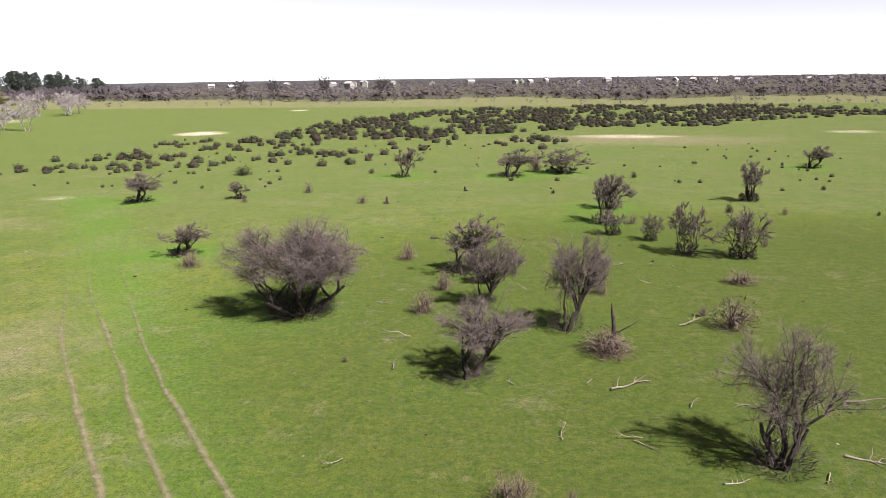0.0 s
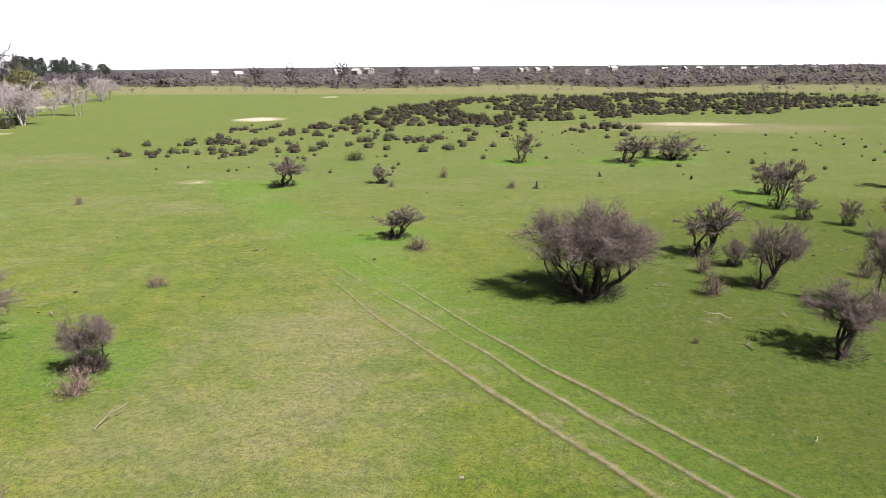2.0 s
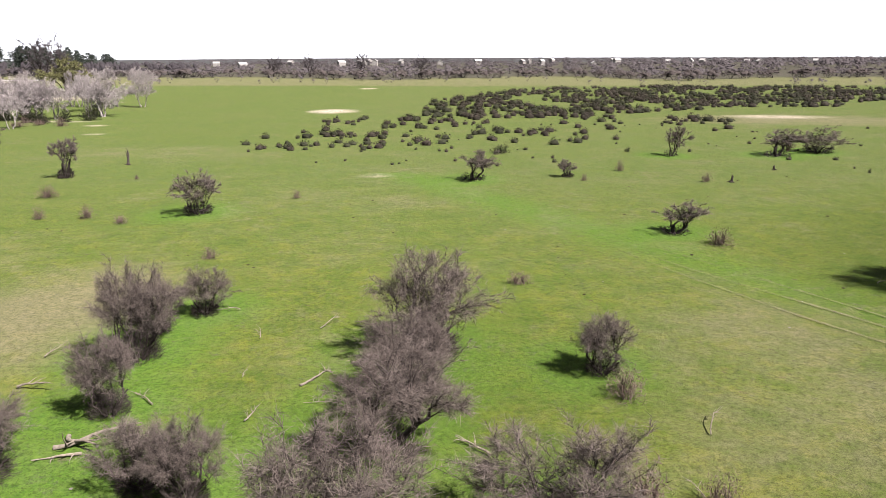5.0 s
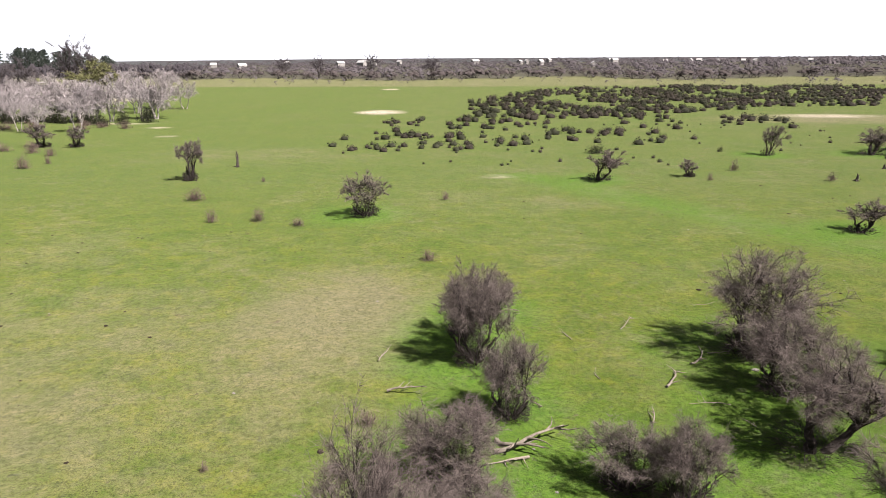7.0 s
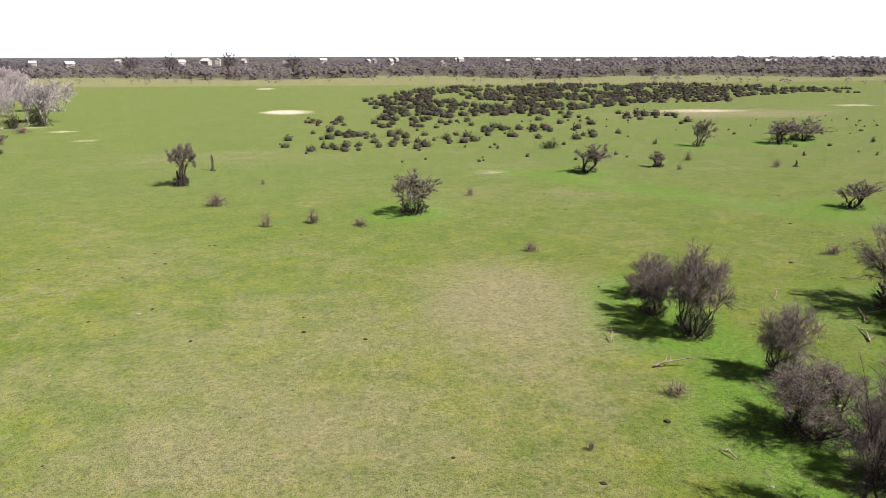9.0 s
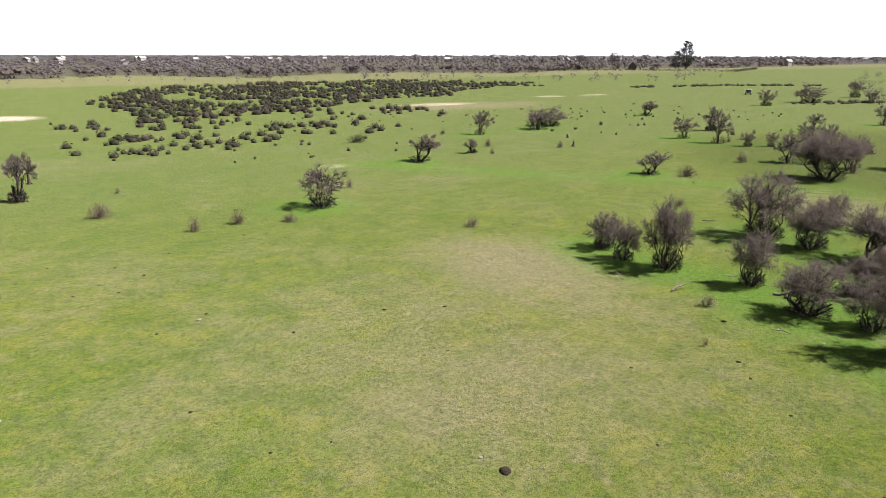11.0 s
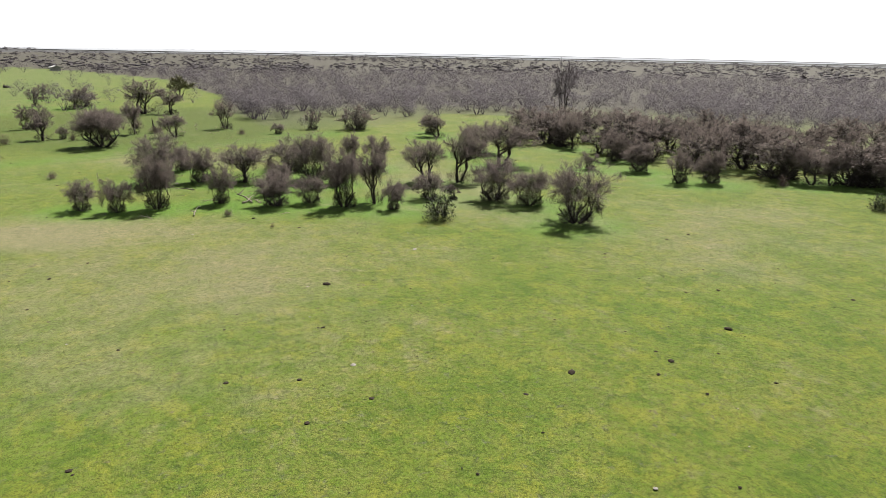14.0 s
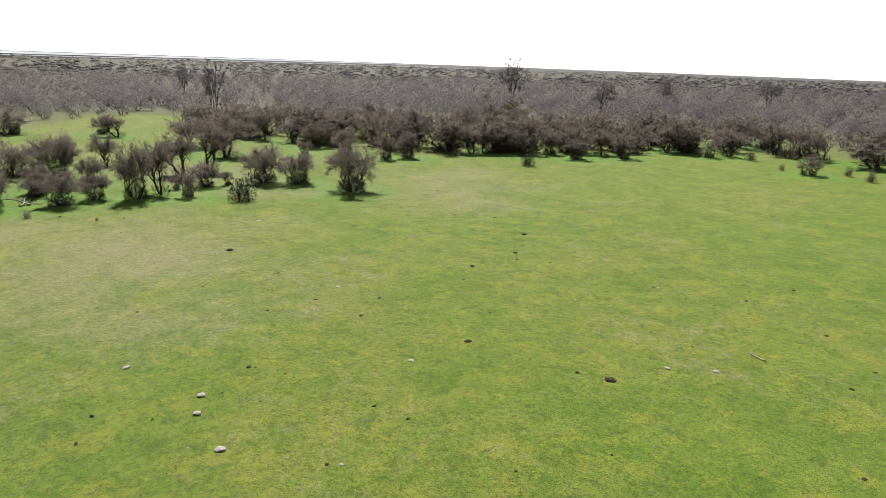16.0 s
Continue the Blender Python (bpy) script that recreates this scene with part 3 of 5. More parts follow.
def stump(x, y, h, w):
    rng = np.random.default_rng(int(x * 10) % 997)
    v, f = [], []
    pts, _ = bend((0, 0, -0.05), np.array((0.15, 0.05, 1.0)), h, 5, 0.15, 0.1, rng)
    add_tube(v, f, pts, [0.2, 0.14, 0.12, 0.11, 0.07, 0.02], 7)
    pts, _ = bend((0.02, 0, h * 0.45), np.array((0.7, 0.3, 0.7)), h * 0.4, 3, 0.15, 0.1, rng)
    add_tube(v, f, pts, [0.07, 0.05, 0.03, 0.008], 5)
    for a in range(5):
        pts, _ = bend((0, 0, 0.12), np.array((math.cos(a * 1.26), math.sin(a * 1.26), -0.2)), 0.4, 3, 0.1, -0.05, rng)
        add_tube(v, f, pts, [0.09, 0.06, 0.04, 0.01], 5)
    ob = new("tree_stump", mesh_of("stump", v, f, BARK, True))
    ob.matrix_basis = pose(x, y, ground_z(x, y), 0, 0, pick.uniform(0, 360))
    return tagged(ob, "weathered broken stump of a small tree", "stump", "tree stumps")


# ---- trees and bushes one by one ----
hawthorn(-37.1, 20.9, 3.4, 4.11)
hawthorn(-35.7, 28.0, 4.6, 4.9, BUSHES)
hawthorn(0.7, 28.3, 3.23, 3.79)
hawthorn(5.4, 33.9, 4.73, 3.0)
hawthorn(-7.9, 36.3, 4.9, 6.0)
hawthorn(1.4, 37.7, 3.77, 2.97)
hawthorn(-49.4, 11.9, 4.58, 2.77)
hawthorn(0.4, 44.3, 3.8, 3.73)
hawthorn(-19.2, 48.8, 2.4, 3.15)
hawthorn(-41.9, 5.3, 4.11, 3.64)
hawthorn(-42.2, 2.6, 4.99, 3.56)
hawthorn(12.1, 60.1, 4.28, 3.57)
hawthorn(-34.6, -4.6, 4.76, 5.12)
hawthorn(-32.1, 7.7, 3.3, 3.07)
hawthorn(-51.9, -27.9, 3.34, 2.91)
hawthorn(-57.0, -32.3, 2.75, 3.1)
hawthorn(-32.2, 70.9, 3.18, 3.42)
hawthorn(-52.5, -29.3, 3.06, 2.62)
hawthorn(-63.8, -38.6, 3.23, 2.98)
hawthorn(-24.9, -5.4, 3.83, 5.18)
hawthorn(-23.7, -18.5, 4.26, 2.93)
hawthorn(-7.4, -6.2, 3.12, 3.84)
hawthorn(6.3, 89.5, 3.42, 4.94)
hawthorn(-91.7, -51.1, 3.52, 4.97)
hawthorn(-75.8, -50.2, 3.18, 3.58)
hawthorn(-68.5, -48.1, 3.28, 3.99)
hawthorn(-85.6, -54.7, 3.44, 3.48)
hawthorn(-67.2, -57.6, 3.4, 4.14)
hawthorn(47.3, 97.9, 3.17, 3.59)
hawthorn(-76.3, -63.7, 3.29, 4.01)
hawthorn(14.1, 66.9, 3.25, 2.99)
hawthorn(41.6, 35.6, 6.5, 7.85)
hawthorn(38.1, 30.6, 4.55, 4.15)
hawthorn(55.0, 49.3, 4.1, 6.5)
hawthorn(62.7, 57.6, 3.89, 3.98)
hawthorn(85.9, 60.8, 3.77, 4.51)
thorn_bush(-41.9, 18.3, 2.58, 2.11)
thorn_bush(-48.1, 19.2, 2.7, 2.9)
thorn_bush(-43.3, 19.0, 2.14, 2.44)
thorn_bush(10.3, 21.6, 4.55, 3.42, WILD)
thorn_bush(-46.1, 23.1, 3.1, 2.07)
thorn_bush(-29.0, 26.5, 2.53, 2.07)
thorn_bush(-47.0, 27.6, 4.11, 2.67)
thorn_bush(-36.1, 24.7, 3.23, 3.1)
thorn_bush(-47.4, 30.3, 2.55, 2.32)
thorn_bush(-46.1, 32.8, 2.33, 2.37)
thorn_bush(-49.9, 14.3, 4.7, 2.78)
thorn_bush(-47.9, 16.5, 2.21, 2.34)
thorn_bush(-51.9, 11.0, 2.26, 1.59)
thorn_bush(-53.0, 0.5, 2.86, 3.29)
thorn_bush(1.7, 42.2, 1.73, 1.62)
thorn_bush(-50.5, 2.4, 3.59, 3.45)
thorn_bush(-48.8, 7.3, 2.25, 2.86)
thorn_bush(-59.3, -0.1, 4.46, 3.96)
thorn_bush(-48.1, 9.7, 1.5, 1.12)
thorn_bush(15.8, 49.2, 3.62, 2.92)
thorn_bush(19.3, 48.4, 3.37, 3.06)
thorn_bush(14.5, 53.6, 2.02, 1.7)
thorn_bush(12.1, 55.6, 2.0, 2.2)
thorn_bush(-53.8, 54.7, 3.41, 3.5)
thorn_bush(-37.4, 14.9, 4.39, 3.88)
thorn_bush(-40.1, 13.2, 2.42, 2.42)
thorn_bush(-47.8, -16.8, 3.23, 2.61)
thorn_bush(-48.7, -19.5, 3.12, 2.58)
thorn_bush(-27.7, 9.7, 3.15, 2.16)
thorn_bush(-41.1, -16.8, 3.09, 2.9)
thorn_bush(-38.5, -12.8, 1.76, 1.76)
thorn_bush(-63.1, -33.5, 2.57, 2.9)
thorn_bush(-34.1, -18.1, 3.52, 3.0)
thorn_bush(-66.9, -38.3, 3.2, 2.85)
thorn_bush(-58.6, -35.0, 2.91, 2.53)
thorn_bush(-51.0, -34.4, 2.79, 2.45)
thorn_bush(-87.0, -40.6, 2.52, 2.72)
thorn_bush(-74.3, -47.1, 2.37, 2.11)
thorn_bush(13.3, 93.5, 3.63, 5.37)
thorn_bush(1.8, 14.6, 1.52, 1.84)
thorn_bush(-2.3, -6.8, 2.57, 3.01)
thorn_bush(61.6, 48.7, 4.45, 5.43)
thorn_bush(100.8, 99.9, 4.28, 4.41)
thorn_bush(123.7, 99.2, 5.62, 8.53)
thorn_bush(160.7, 102.7, 5.62, 5.23)
thorn_bush(-32.2, 16.4, 3.3, 4.4)
hawthorn(-7.0, 89.3, 3.84, 3.53)
hawthorn(44.6, 61.9, 2.79, 3.17)
hawthorn(133.7, 87.7, 3.64, 4.5)
dead_bush(-49.5, 5.5, 1.16, 0.93)
dead_bush(-22.5, 72.9, 1.75, 1.75)
dead_bush(28.7, 71.4, 3.9, 2.52)
dead_bush(-72.6, 71.3, 3.9, 2.36)
dead_bush(-97.4, 99.5, 2.67, 3.25)
dead_bush(-102.1, 99.5, 3.05, 3.72)
bramble(-27.6, 18.2, 0.93, 1.23)
bramble(-29.5, 18.1, 1.23, 1.84)
bramble(1.8, 19.6, 0.86, 1.54)
bramble(3.5, 19.6, 0.45, 0.48)
bramble(-55.3, 20.0, 0.31, 0.33)
bramble(-50.8, 22.9, 0.47, 1.12)
bramble(-28.5, 24.4, 1.04, 1.88)
bramble(-4.6, 29.8, 0.33, 0.38)
bramble(6.9, 31.1, 0.9, 2.43)
bramble(-1.6, 36.3, 1.22, 1.82)
bramble(13.6, 34.4, 1.43, 2.69)
bramble(12.6, 36.0, 0.6, 0.69)
bramble(-31.1, 37.4, 0.66, 1.52)
bramble(-0.8, 40.7, 1.15, 1.31)
bramble(8.3, 39.9, 1.15, 1.37)
bramble(-48.9, 42.4, 0.66, 1.35)
bramble(16.6, 41.9, 0.72, 2.49)
bramble(-3.0, 48.0, 1.14, 2.0)
bramble(-17.4, 45.7, 0.99, 2.33)
bramble(-61.5, 53.0, 0.95, 1.63)
bramble(-58.4, 51.4, 0.54, 1.55)
bramble(22.2, 51.6, 0.5, 0.59)
bramble(-65.0, 52.6, 0.97, 1.15)
bramble(14.6, 60.1, 0.82, 0.97)
bramble(-47.6, 60.9, 0.73, 0.87)
bramble(-68.8, 60.9, 0.96, 2.11)
bramble(29.0, 63.9, 0.66, 0.78)
bramble(-9.5, 70.0, 0.84, 1.34)
bramble(-21.2, 70.5, 0.73, 0.87)
bramble(-51.6, -24.7, 1.03, 1.23)
bramble(-65.2, 70.4, 0.44, 0.53)
bramble(-38.2, -25.0, 0.95, 1.14)
bramble(-16.5, 77.0, 1.1, 1.32)
bramble(-92.6, -40.1, 1.26, 1.52)
bramble(-90.5, -42.6, 1.08, 1.29)
bramble(-84.0, -42.0, 0.75, 0.9)
bramble(-93.3, 79.5, 1.42, 2.17)
bramble(-92.7, 83.0, 0.97, 1.17)
bramble(-79.0, -48.4, 1.51, 1.82)
bramble(-81.9, -53.7, 2.52, 3.06)
bramble(10.1, 94.4, 2.67, 2.32)
scrub(-55.7, 8.6, 1.92, 2.97)
scrub(-56.5, -3.4, 0.68, 0.8)
scrub(-43.7, -13.1, 0.38, 0.46)
scrub(-62.2, -24.3, 1.3, 1.84)
scrub(24.5, 65.0, 0.72, 0.86)
scrub(36.9, 63.6, 0.35, 0.42)
scrub(10.0, 76.3, 0.42, 0.51)
scrub(25.5, 83.7, 0.46, 0.55)
scrub(39.4, 78.3, 0.49, 0.59)
scrub(21.5, 88.7, 0.69, 0.84)
scrub(-27.8, 91.7, 1.08, 2.61)
scrub(-11.4, 93.1, 0.65, 0.79)
stump(-7.1, 70.0, 0.84, 1.0)
stump(0.7, 78.0, 0.62, 0.74)
stump(-70.4, 80.4, 1.88, 2.28)


build_ground()


# ---- far woods: bare trees in great number ----
def lobe_mesh(rings=2, around=7):
    """A rounded lump of radius one as loose triangles, open below."""
    tops = [(0.0, 1.0)] + [(math.sin(q), math.cos(q)) for q in np.linspace(0, 1.9, rings + 1)[1:]]
    ring = [[np.array((r * math.cos(6.2832 * (k + 0.5 * i) / around), r * math.sin(6.2832 * (k + 0.5 * i) / around), z)) for k in range(around)] for i, (r, z) in enumerate(tops)]
    out = [(ring[0][0], ring[1][k], ring[1][(k + 1) % around]) for k in range(around)]
    for lower, upper in zip(ring[2:], ring[1:]):
        for k in range(around):
            out += [(upper[k], lower[k], lower[(k + 1) % around]), (upper[k], lower[(k + 1) % around], upper[(k + 1) % around])]
    return np.array(out).reshape(-1, 3)


LOBE = lobe_mesh()


def forest(name, label, spots, seed, tris, sliver, material, lobes=4, low=0.1, fill=0.66):
    """Many bare crowns in one mesh: lobes of close inner twigs with loose outer twigs standing off them."""
    rng = np.random.default_rng(seed)
    kinds = []
    for _ in range(9):
        k = np.arange(lobes)
        az, up = k * 2.4 + rng.uniform(-0.5, 0.5, lobes), np.clip(1.05 - 1.25 * (k + 0.5) / lobes, -0.2, 1)
        flat = np.sqrt(1 - up ** 2) * rng.uniform(0.7, 1.1, lobes)
        mids = np.stack((np.cos(az) * flat * 0.3, np.sin(az) * flat * 0.3, 0.46 + up * 0.26 + low * 0.1), axis=1)
        sizes = rng.uniform(0.19, 0.28, lobes)
        v, soft = [], []
        for mid, size in zip(mids, sizes) if fill else ():
            lump = LOBE * (size * fill) * (1 + 0.16 * np.sin(LOBE[:, :1] * 4 + size * 90) * np.cos(LOBE[:, 1:2] * 4 + LOBE[:, 2:] * 3)) + mid
            v.append(lump)
            soft.append(units(LOBE * 0.5 + units(lump - np.array((0, 0, 0.2))) * 0.6 + np.array((0, 0, 0.25))))
        own = rng.integers(0, lobes, tris)
        u = units(rng.normal(size=(tris, 3)) + np.array((0, 0, 0.3)))
        p = mids[own] + u * (sizes[own] * (rng.uniform(0.75, 1.1, tris) if fill else rng.uniform(0.15, 1.1, tris) ** 0.6))[:, None]
        drop = rng.random(tris) < 0.2
        p[drop] *= np.array((0.8, 0.8, 0.5))
        p[:, 2] = np.maximum(p[:, 2], low * 0.4)
        d = units(u * 0.9 + units(p - np.array((0, 0, 0.2))) * 0.4 + rng.normal(size=(tris, 3)) * 0.5)
        ln = rng.uniform(0.05, 0.13, tris)
        v.append(slivers(p - d * (ln * 0.4)[:, None], d, ln, sliver * rng.uniform(0.6, 1.4, tris), rng, False))
        soft.append(np.repeat(units(units(p - np.array((0, 0, 0.2))) * 0.6 + u * 0.4 + np.array((0, 0, 0.2)) + rng.normal(size=(tris, 3)) * 0.08), 3, axis=0))
        a = np.arange(4) * 1.57
        root = np.stack((np.cos(a) * 0.04, np.sin(a) * 0.04, np.zeros(4)), axis=1)
        way = units(np.stack((np.cos(a) * 0.25, np.sin(a) * 0.25, np.full(4, 0.6)), axis=1))
        v.append(slivers(root, way, np.full(4, 0.45), np.full(4, 0.022), rng, False))
        soft.append(np.repeat(units(root * np.array((1, 1, 0))), 3, axis=0))
        kinds.append((np.concatenate(v), np.concatenate(soft)))
    blocks, normals = [], []
    for x, y, h, w in spots:
        k, soft = kinds[rng.integers(0, 9)]
        a = rng.uniform(0, 6.28)
        c, s = math.cos(a), math.sin(a)
        b = k * np.array((w, w, h))
        blocks.append(np.stack((b[:, 0] * c - b[:, 1] * s + x, b[:, 0] * s + b[:, 1] * c + y, b[:, 2] + ground_z(x, y)), axis=1))
        normals.append(np.stack((soft[:, 0] * c - soft[:, 1] * s, soft[:, 0] * s + soft[:, 1] * c, soft[:, 2]), axis=1))
    mesh = loose_mesh(name, np.concatenate(blocks), material, np.concatenate(normals))
    return tagged(new(name, mesh), label, "trees", kind="stuff")


wood_rng = random.Random(11)
near_spots, far_spots = [], []
for _ in range(36000):
    r = 48 + 330 * wood_rng.random() ** 1.1
    a = radians(wood_rng.uniform(-125, 14))
    x, y = -75 + r * math.cos(a), 12 + r * math.sin(a)
    if not inside(x, y, SOUTH_WOOD):
        continue
    gap = 3.9 + r * 0.008 + (0.8 if r < 95 else 0.0)
    open_ground = noise.noise((x * 0.03, y * 0.03, 9)) + 0.5 * noise.noise((x * 0.09, y * 0.09, 5))
    if open_ground < -0.38:
        continue
    h = 3.3 + 1.5 * noise.noise((x * 0.05, y * 0.05, 2)) + wood_rng.uniform(-1.5, 1.2)
    near_spots.append(((round(x / gap), round(y / gap)), x, y, h, h * wood_rng.uniform(1.0, 1.5) * (1.0 if r < 110 else 1.4), r))
for _ in range(420):
    x, y = wood_rng.uniform(40, 420), wood_rng.uniform(15, 210)
    if not inside(x, y, SOUTH_WOOD) and 0.16 * x + 14 < y < 0.42 * x + 32 and noise.noise((x * 0.02, y * 0.02, 3)) > -0.15:
        near_spots.append(((round(x / 9), round(y / 9), 1), x, y, wood_rng.uniform(2.2, 4.4), wood_rng.uniform(3.0, 5.5), 100 + x))
taken, single, close, mass = set(), [], [], []
for cell, x, y, h, w, r in sorted(near_spots, key=lambda s: s[5]):
    if cell in taken or any(abs(x - sx) < 1.8 and abs(y - sy) < 1.8 for sx, sy, _ in THORN_SPOTS):
        continue
    taken.add(cell)
    (single if len(single) < 110 else close if r < 150 else mass).append((x, y, h, w))
for x, y, h, w in single:
    woody("hawthorn_tree", "leafless hawthorn tree at the edge of a thorn thicket", "tree", "thicket edge", pick.choice(FAR_HAWTHORNS + FAR_BUSHES), x, y, h, w)
forest("thorn_thicket", "dense grey-brown thicket of leafless thorn trees", close, 21, 430, 0.008, THICKET_TWIG, 6, fill=0)
forest("distant_thicket", "wide leafless thicket reaching towards the horizon", mass, 24, 170, 0.011, THICKET_TWIG, 4, fill=0)
for _ in range(4600):
    r = 360 + 1000 * wood_rng.random() ** 1.3
    a = radians(wood_rng.uniform(-130, 30))
    x, y = -75 + r * math.cos(a), 12 + r * math.sin(a)
    if inside(x, y, SOUTH_WOOD) and noise.noise((x * 0.006, y * 0.006, 4)) > -0.35:
        far_spots.append((x, y, wood_rng.uniform(1.8, 4.2) + (2 if wood_rng.random() < 0.04 else 0), wood_rng.uniform(6, 13)))
forest("plain_scrub", "far plain of low bare scrub towards the lake", far_spots, 22, 14, 0.02, THICKET_TWIG, 2)
far_spots = []
for _ in range(3600):
    r = 330 + 1150 * wood_rng.random() ** 1.35
    a = radians(wood_rng.uniform(5, 135))
    x, y = -40 + r * math.cos(a), 20 + r * math.sin(a)
    if inside(x, y, NORTH_WOOD):
        tall = 1.0 + 1.1 * min(1.0, max(0.0, (84 - math.degrees(a)) / 30)) * (r > 600)
        lift = tall + 0.35 * noise.noise((x * 0.01, y * 0.01, 8))
        far_spots.append((x, y, lift * wood_rng.uniform(3.2, 7.0) * (1.0 if r < 700 else 0.8), wood_rng.uniform(6, 12) * (1.0 + r / 1500)))
for _ in range(600):
    r = 1400 + 900 * wood_rng.random()
    a = radians(wood_rng.uniform(12, 125))
    far_spots.append((-40 + r * math.cos(a), 20 + r * math.sin(a), wood_rng.uniform(4, 7), wood_rng.uniform(14, 26)))
for _ in range(70):
    a = radians(wood_rng.uniform(35, 120))
    x, y = -40 + 360 * math.cos(a), 20 + 345 * math.sin(a)
    far_spots.append((x + wood_rng.uniform(-30, 30), y + wood_rng.uniform(-25, 25), wood_rng.uniform(2.0, 4.5), wood_rng.uniform(3, 5)))
edge_spots = []
ring = NORTH_WOOD[1:14]
for (ax, ay), (bx, by) in zip(ring, ring[1:]):
    n = max(2, int(math.hypot(bx - ax, by - ay) / 6))
    for i in range(n):
        u = (i + wood_rng.uniform(-0.4, 0.4)) / n
        s = wood_rng.uniform(0.7, 1.25)
        edge_spots.append((ax + (bx - ax) * u + wood_rng.uniform(-4, 4), ay + (by - ay) * u + wood_rng.uniform(-12, 6), 5.2 * s, wood_rng.uniform(7, 12) * s))
forest("wood_edge", "row of dark rounded bare thorn trees edging the far woodland", edge_spots, 28, 260, 0.010, EDGE_TWIG, 5)
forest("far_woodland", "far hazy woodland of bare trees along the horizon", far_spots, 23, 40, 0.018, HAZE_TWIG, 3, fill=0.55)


# ---- tall trees standing out of the woods ----
def tall_tree(kind, label, x, y, h, w):
    return woody("tall_tree", label, "tree", "tall trees", kind, x, y, h, w)


BARE = "tall bare poplar standing above the thicket"
tall_tree(POPLARS[0], BARE, 15.1, -36.9, 10.0, 4.2)
tall_tree(POPLARS[1], BARE, 8.6, -129.1, 12.5, 8.0)
tall_tree(POPLARS[0], BARE, -33.3, -100.8, 7.6, 4.5)
tall_tree(POPLARS[1], BARE, -34.7, -132.3, 9.0, 4.5)
tall_tree(POPLARS[0], BARE, -47.9, -175.5, 7.4, 6.0)
tall_tree(POPLARS[1], BARE, 89.7, -76.9, 9.0, 4.5)
tall_tree(POPLARS[1], BARE, -119.9, 457.8, 14.5, 10)
tall_tree(POPLARS[0], BARE, -86.5, 451.8, 15.0, 9)
tall_tree(POPLARS[1], BARE, -49.0, 445.3, 13.5, 12)
tall_tree(POPLARS[0], BARE, -143.1, 462.3, 12.5, 10)
tall_tree(POPLARS[1], BARE, 395, 420, 14, 12)
tall_tree(POPLARS[0], BARE, 420, 405, 15, 9)
tall_tree(LEAFY_TREES[0], "tall tree in young yellow-green leaf behind the grove", -152, 226, 11.5, 11)
tall_tree(POPLARS[0], "tall bare tree behind the pale grove", -160, 229, 18.5, 13)
for x, y, h in ((-146, 164, 12.5), (-153, 171, 13.5), (-149, 180, 12.0), (-163, 190, 14.0)):
    tall_tree(POPLARS[2], "tall bare tree standing in the pale grove", x, y, h, h * 0.62)
tall_tree(LEAFY_TREES[0], "thorn tree in young leaf among the bare thicket", -30, -70, 3.6, 4.5)
tall_tree(LEAFY_TREES[0], "thorn tree in young leaf among the bare thicket", 88, 31, 5.2, 6.5)
tall_tree(LEAFY_TREES[0], "thorn tree in young leaf among the bare thicket", -10, -90, 3.6, 5)


# ---- pale grove by the bank ----
def pale_tree(x, y, h, w):
    return woody("pale_tree", "leafless tree with whitish bark and twigs in a grove", "tree", "pale grove", pick.choice(PALE_TREES), x, y, h, w)


grove_rng = random.Random(5)
for i in range(26):
    pale_tree(-105 - i * 1.9 + grove_rng.uniform(-2, 2), 137 + 14 * grove_rng.random() + 0.2 * i, grove_rng.uniform(5.0, 8.5), grove_rng.uniform(4.5, 7.5))
for i in range(16):
    pale_tree(-110 - i * 3.6 + grove_rng.uniform(-3, 3), 160 + 22 * grove_rng.random(), grove_rng.uniform(5, 8.5), grove_rng.uniform(5, 8))
for i in range(14):
    pale_tree(-140 - i * 5.0 + grove_rng.uniform(-4, 4), 215 + 60 * grove_rng.random(), grove_rng.uniform(5, 9), grove_rng.uniform(5, 9))
for x, y in ((-113, 119), (-118, 122), (-107.5, 121), (-124, 118)):
    pale_tree(x, y, grove_rng.uniform(4.5, 6.5), grove_rng.uniform(4, 6))
for i in range(24):
    scrub(-104 - i * 2.0 + grove_rng.uniform(-1.5, 1.5), 136 + grove_rng.uniform(-3, 12), grove_rng.uniform(1.2, 2.8), grove_rng.uniform(2.2, 4.5))
for i in range(10):
    bramble(-104 - i * 3.2 + grove_rng.uniform(-2, 2), 130 + grove_rng.uniform(-6, 8), grove_rng.uniform(0.8, 1.8), grove_rng.uniform(2, 4))
for i in range(6):
    bramble(-97 - i * 3.1 + grove_rng.uniform(-1, 1), 92 + grove_rng.uniform(-3, 5), grove_rng.uniform(0.8, 1.5), grove_rng.uniform(1.8, 3))


west_spots = [(wood_rng.uniform(-460, -215), wood_rng.uniform(330, 560), wood_rng.uniform(6, 11), wood_rng.uniform(5, 9)) for _ in range(260)]
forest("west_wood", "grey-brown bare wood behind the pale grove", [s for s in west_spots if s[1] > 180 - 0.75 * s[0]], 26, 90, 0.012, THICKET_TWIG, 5)


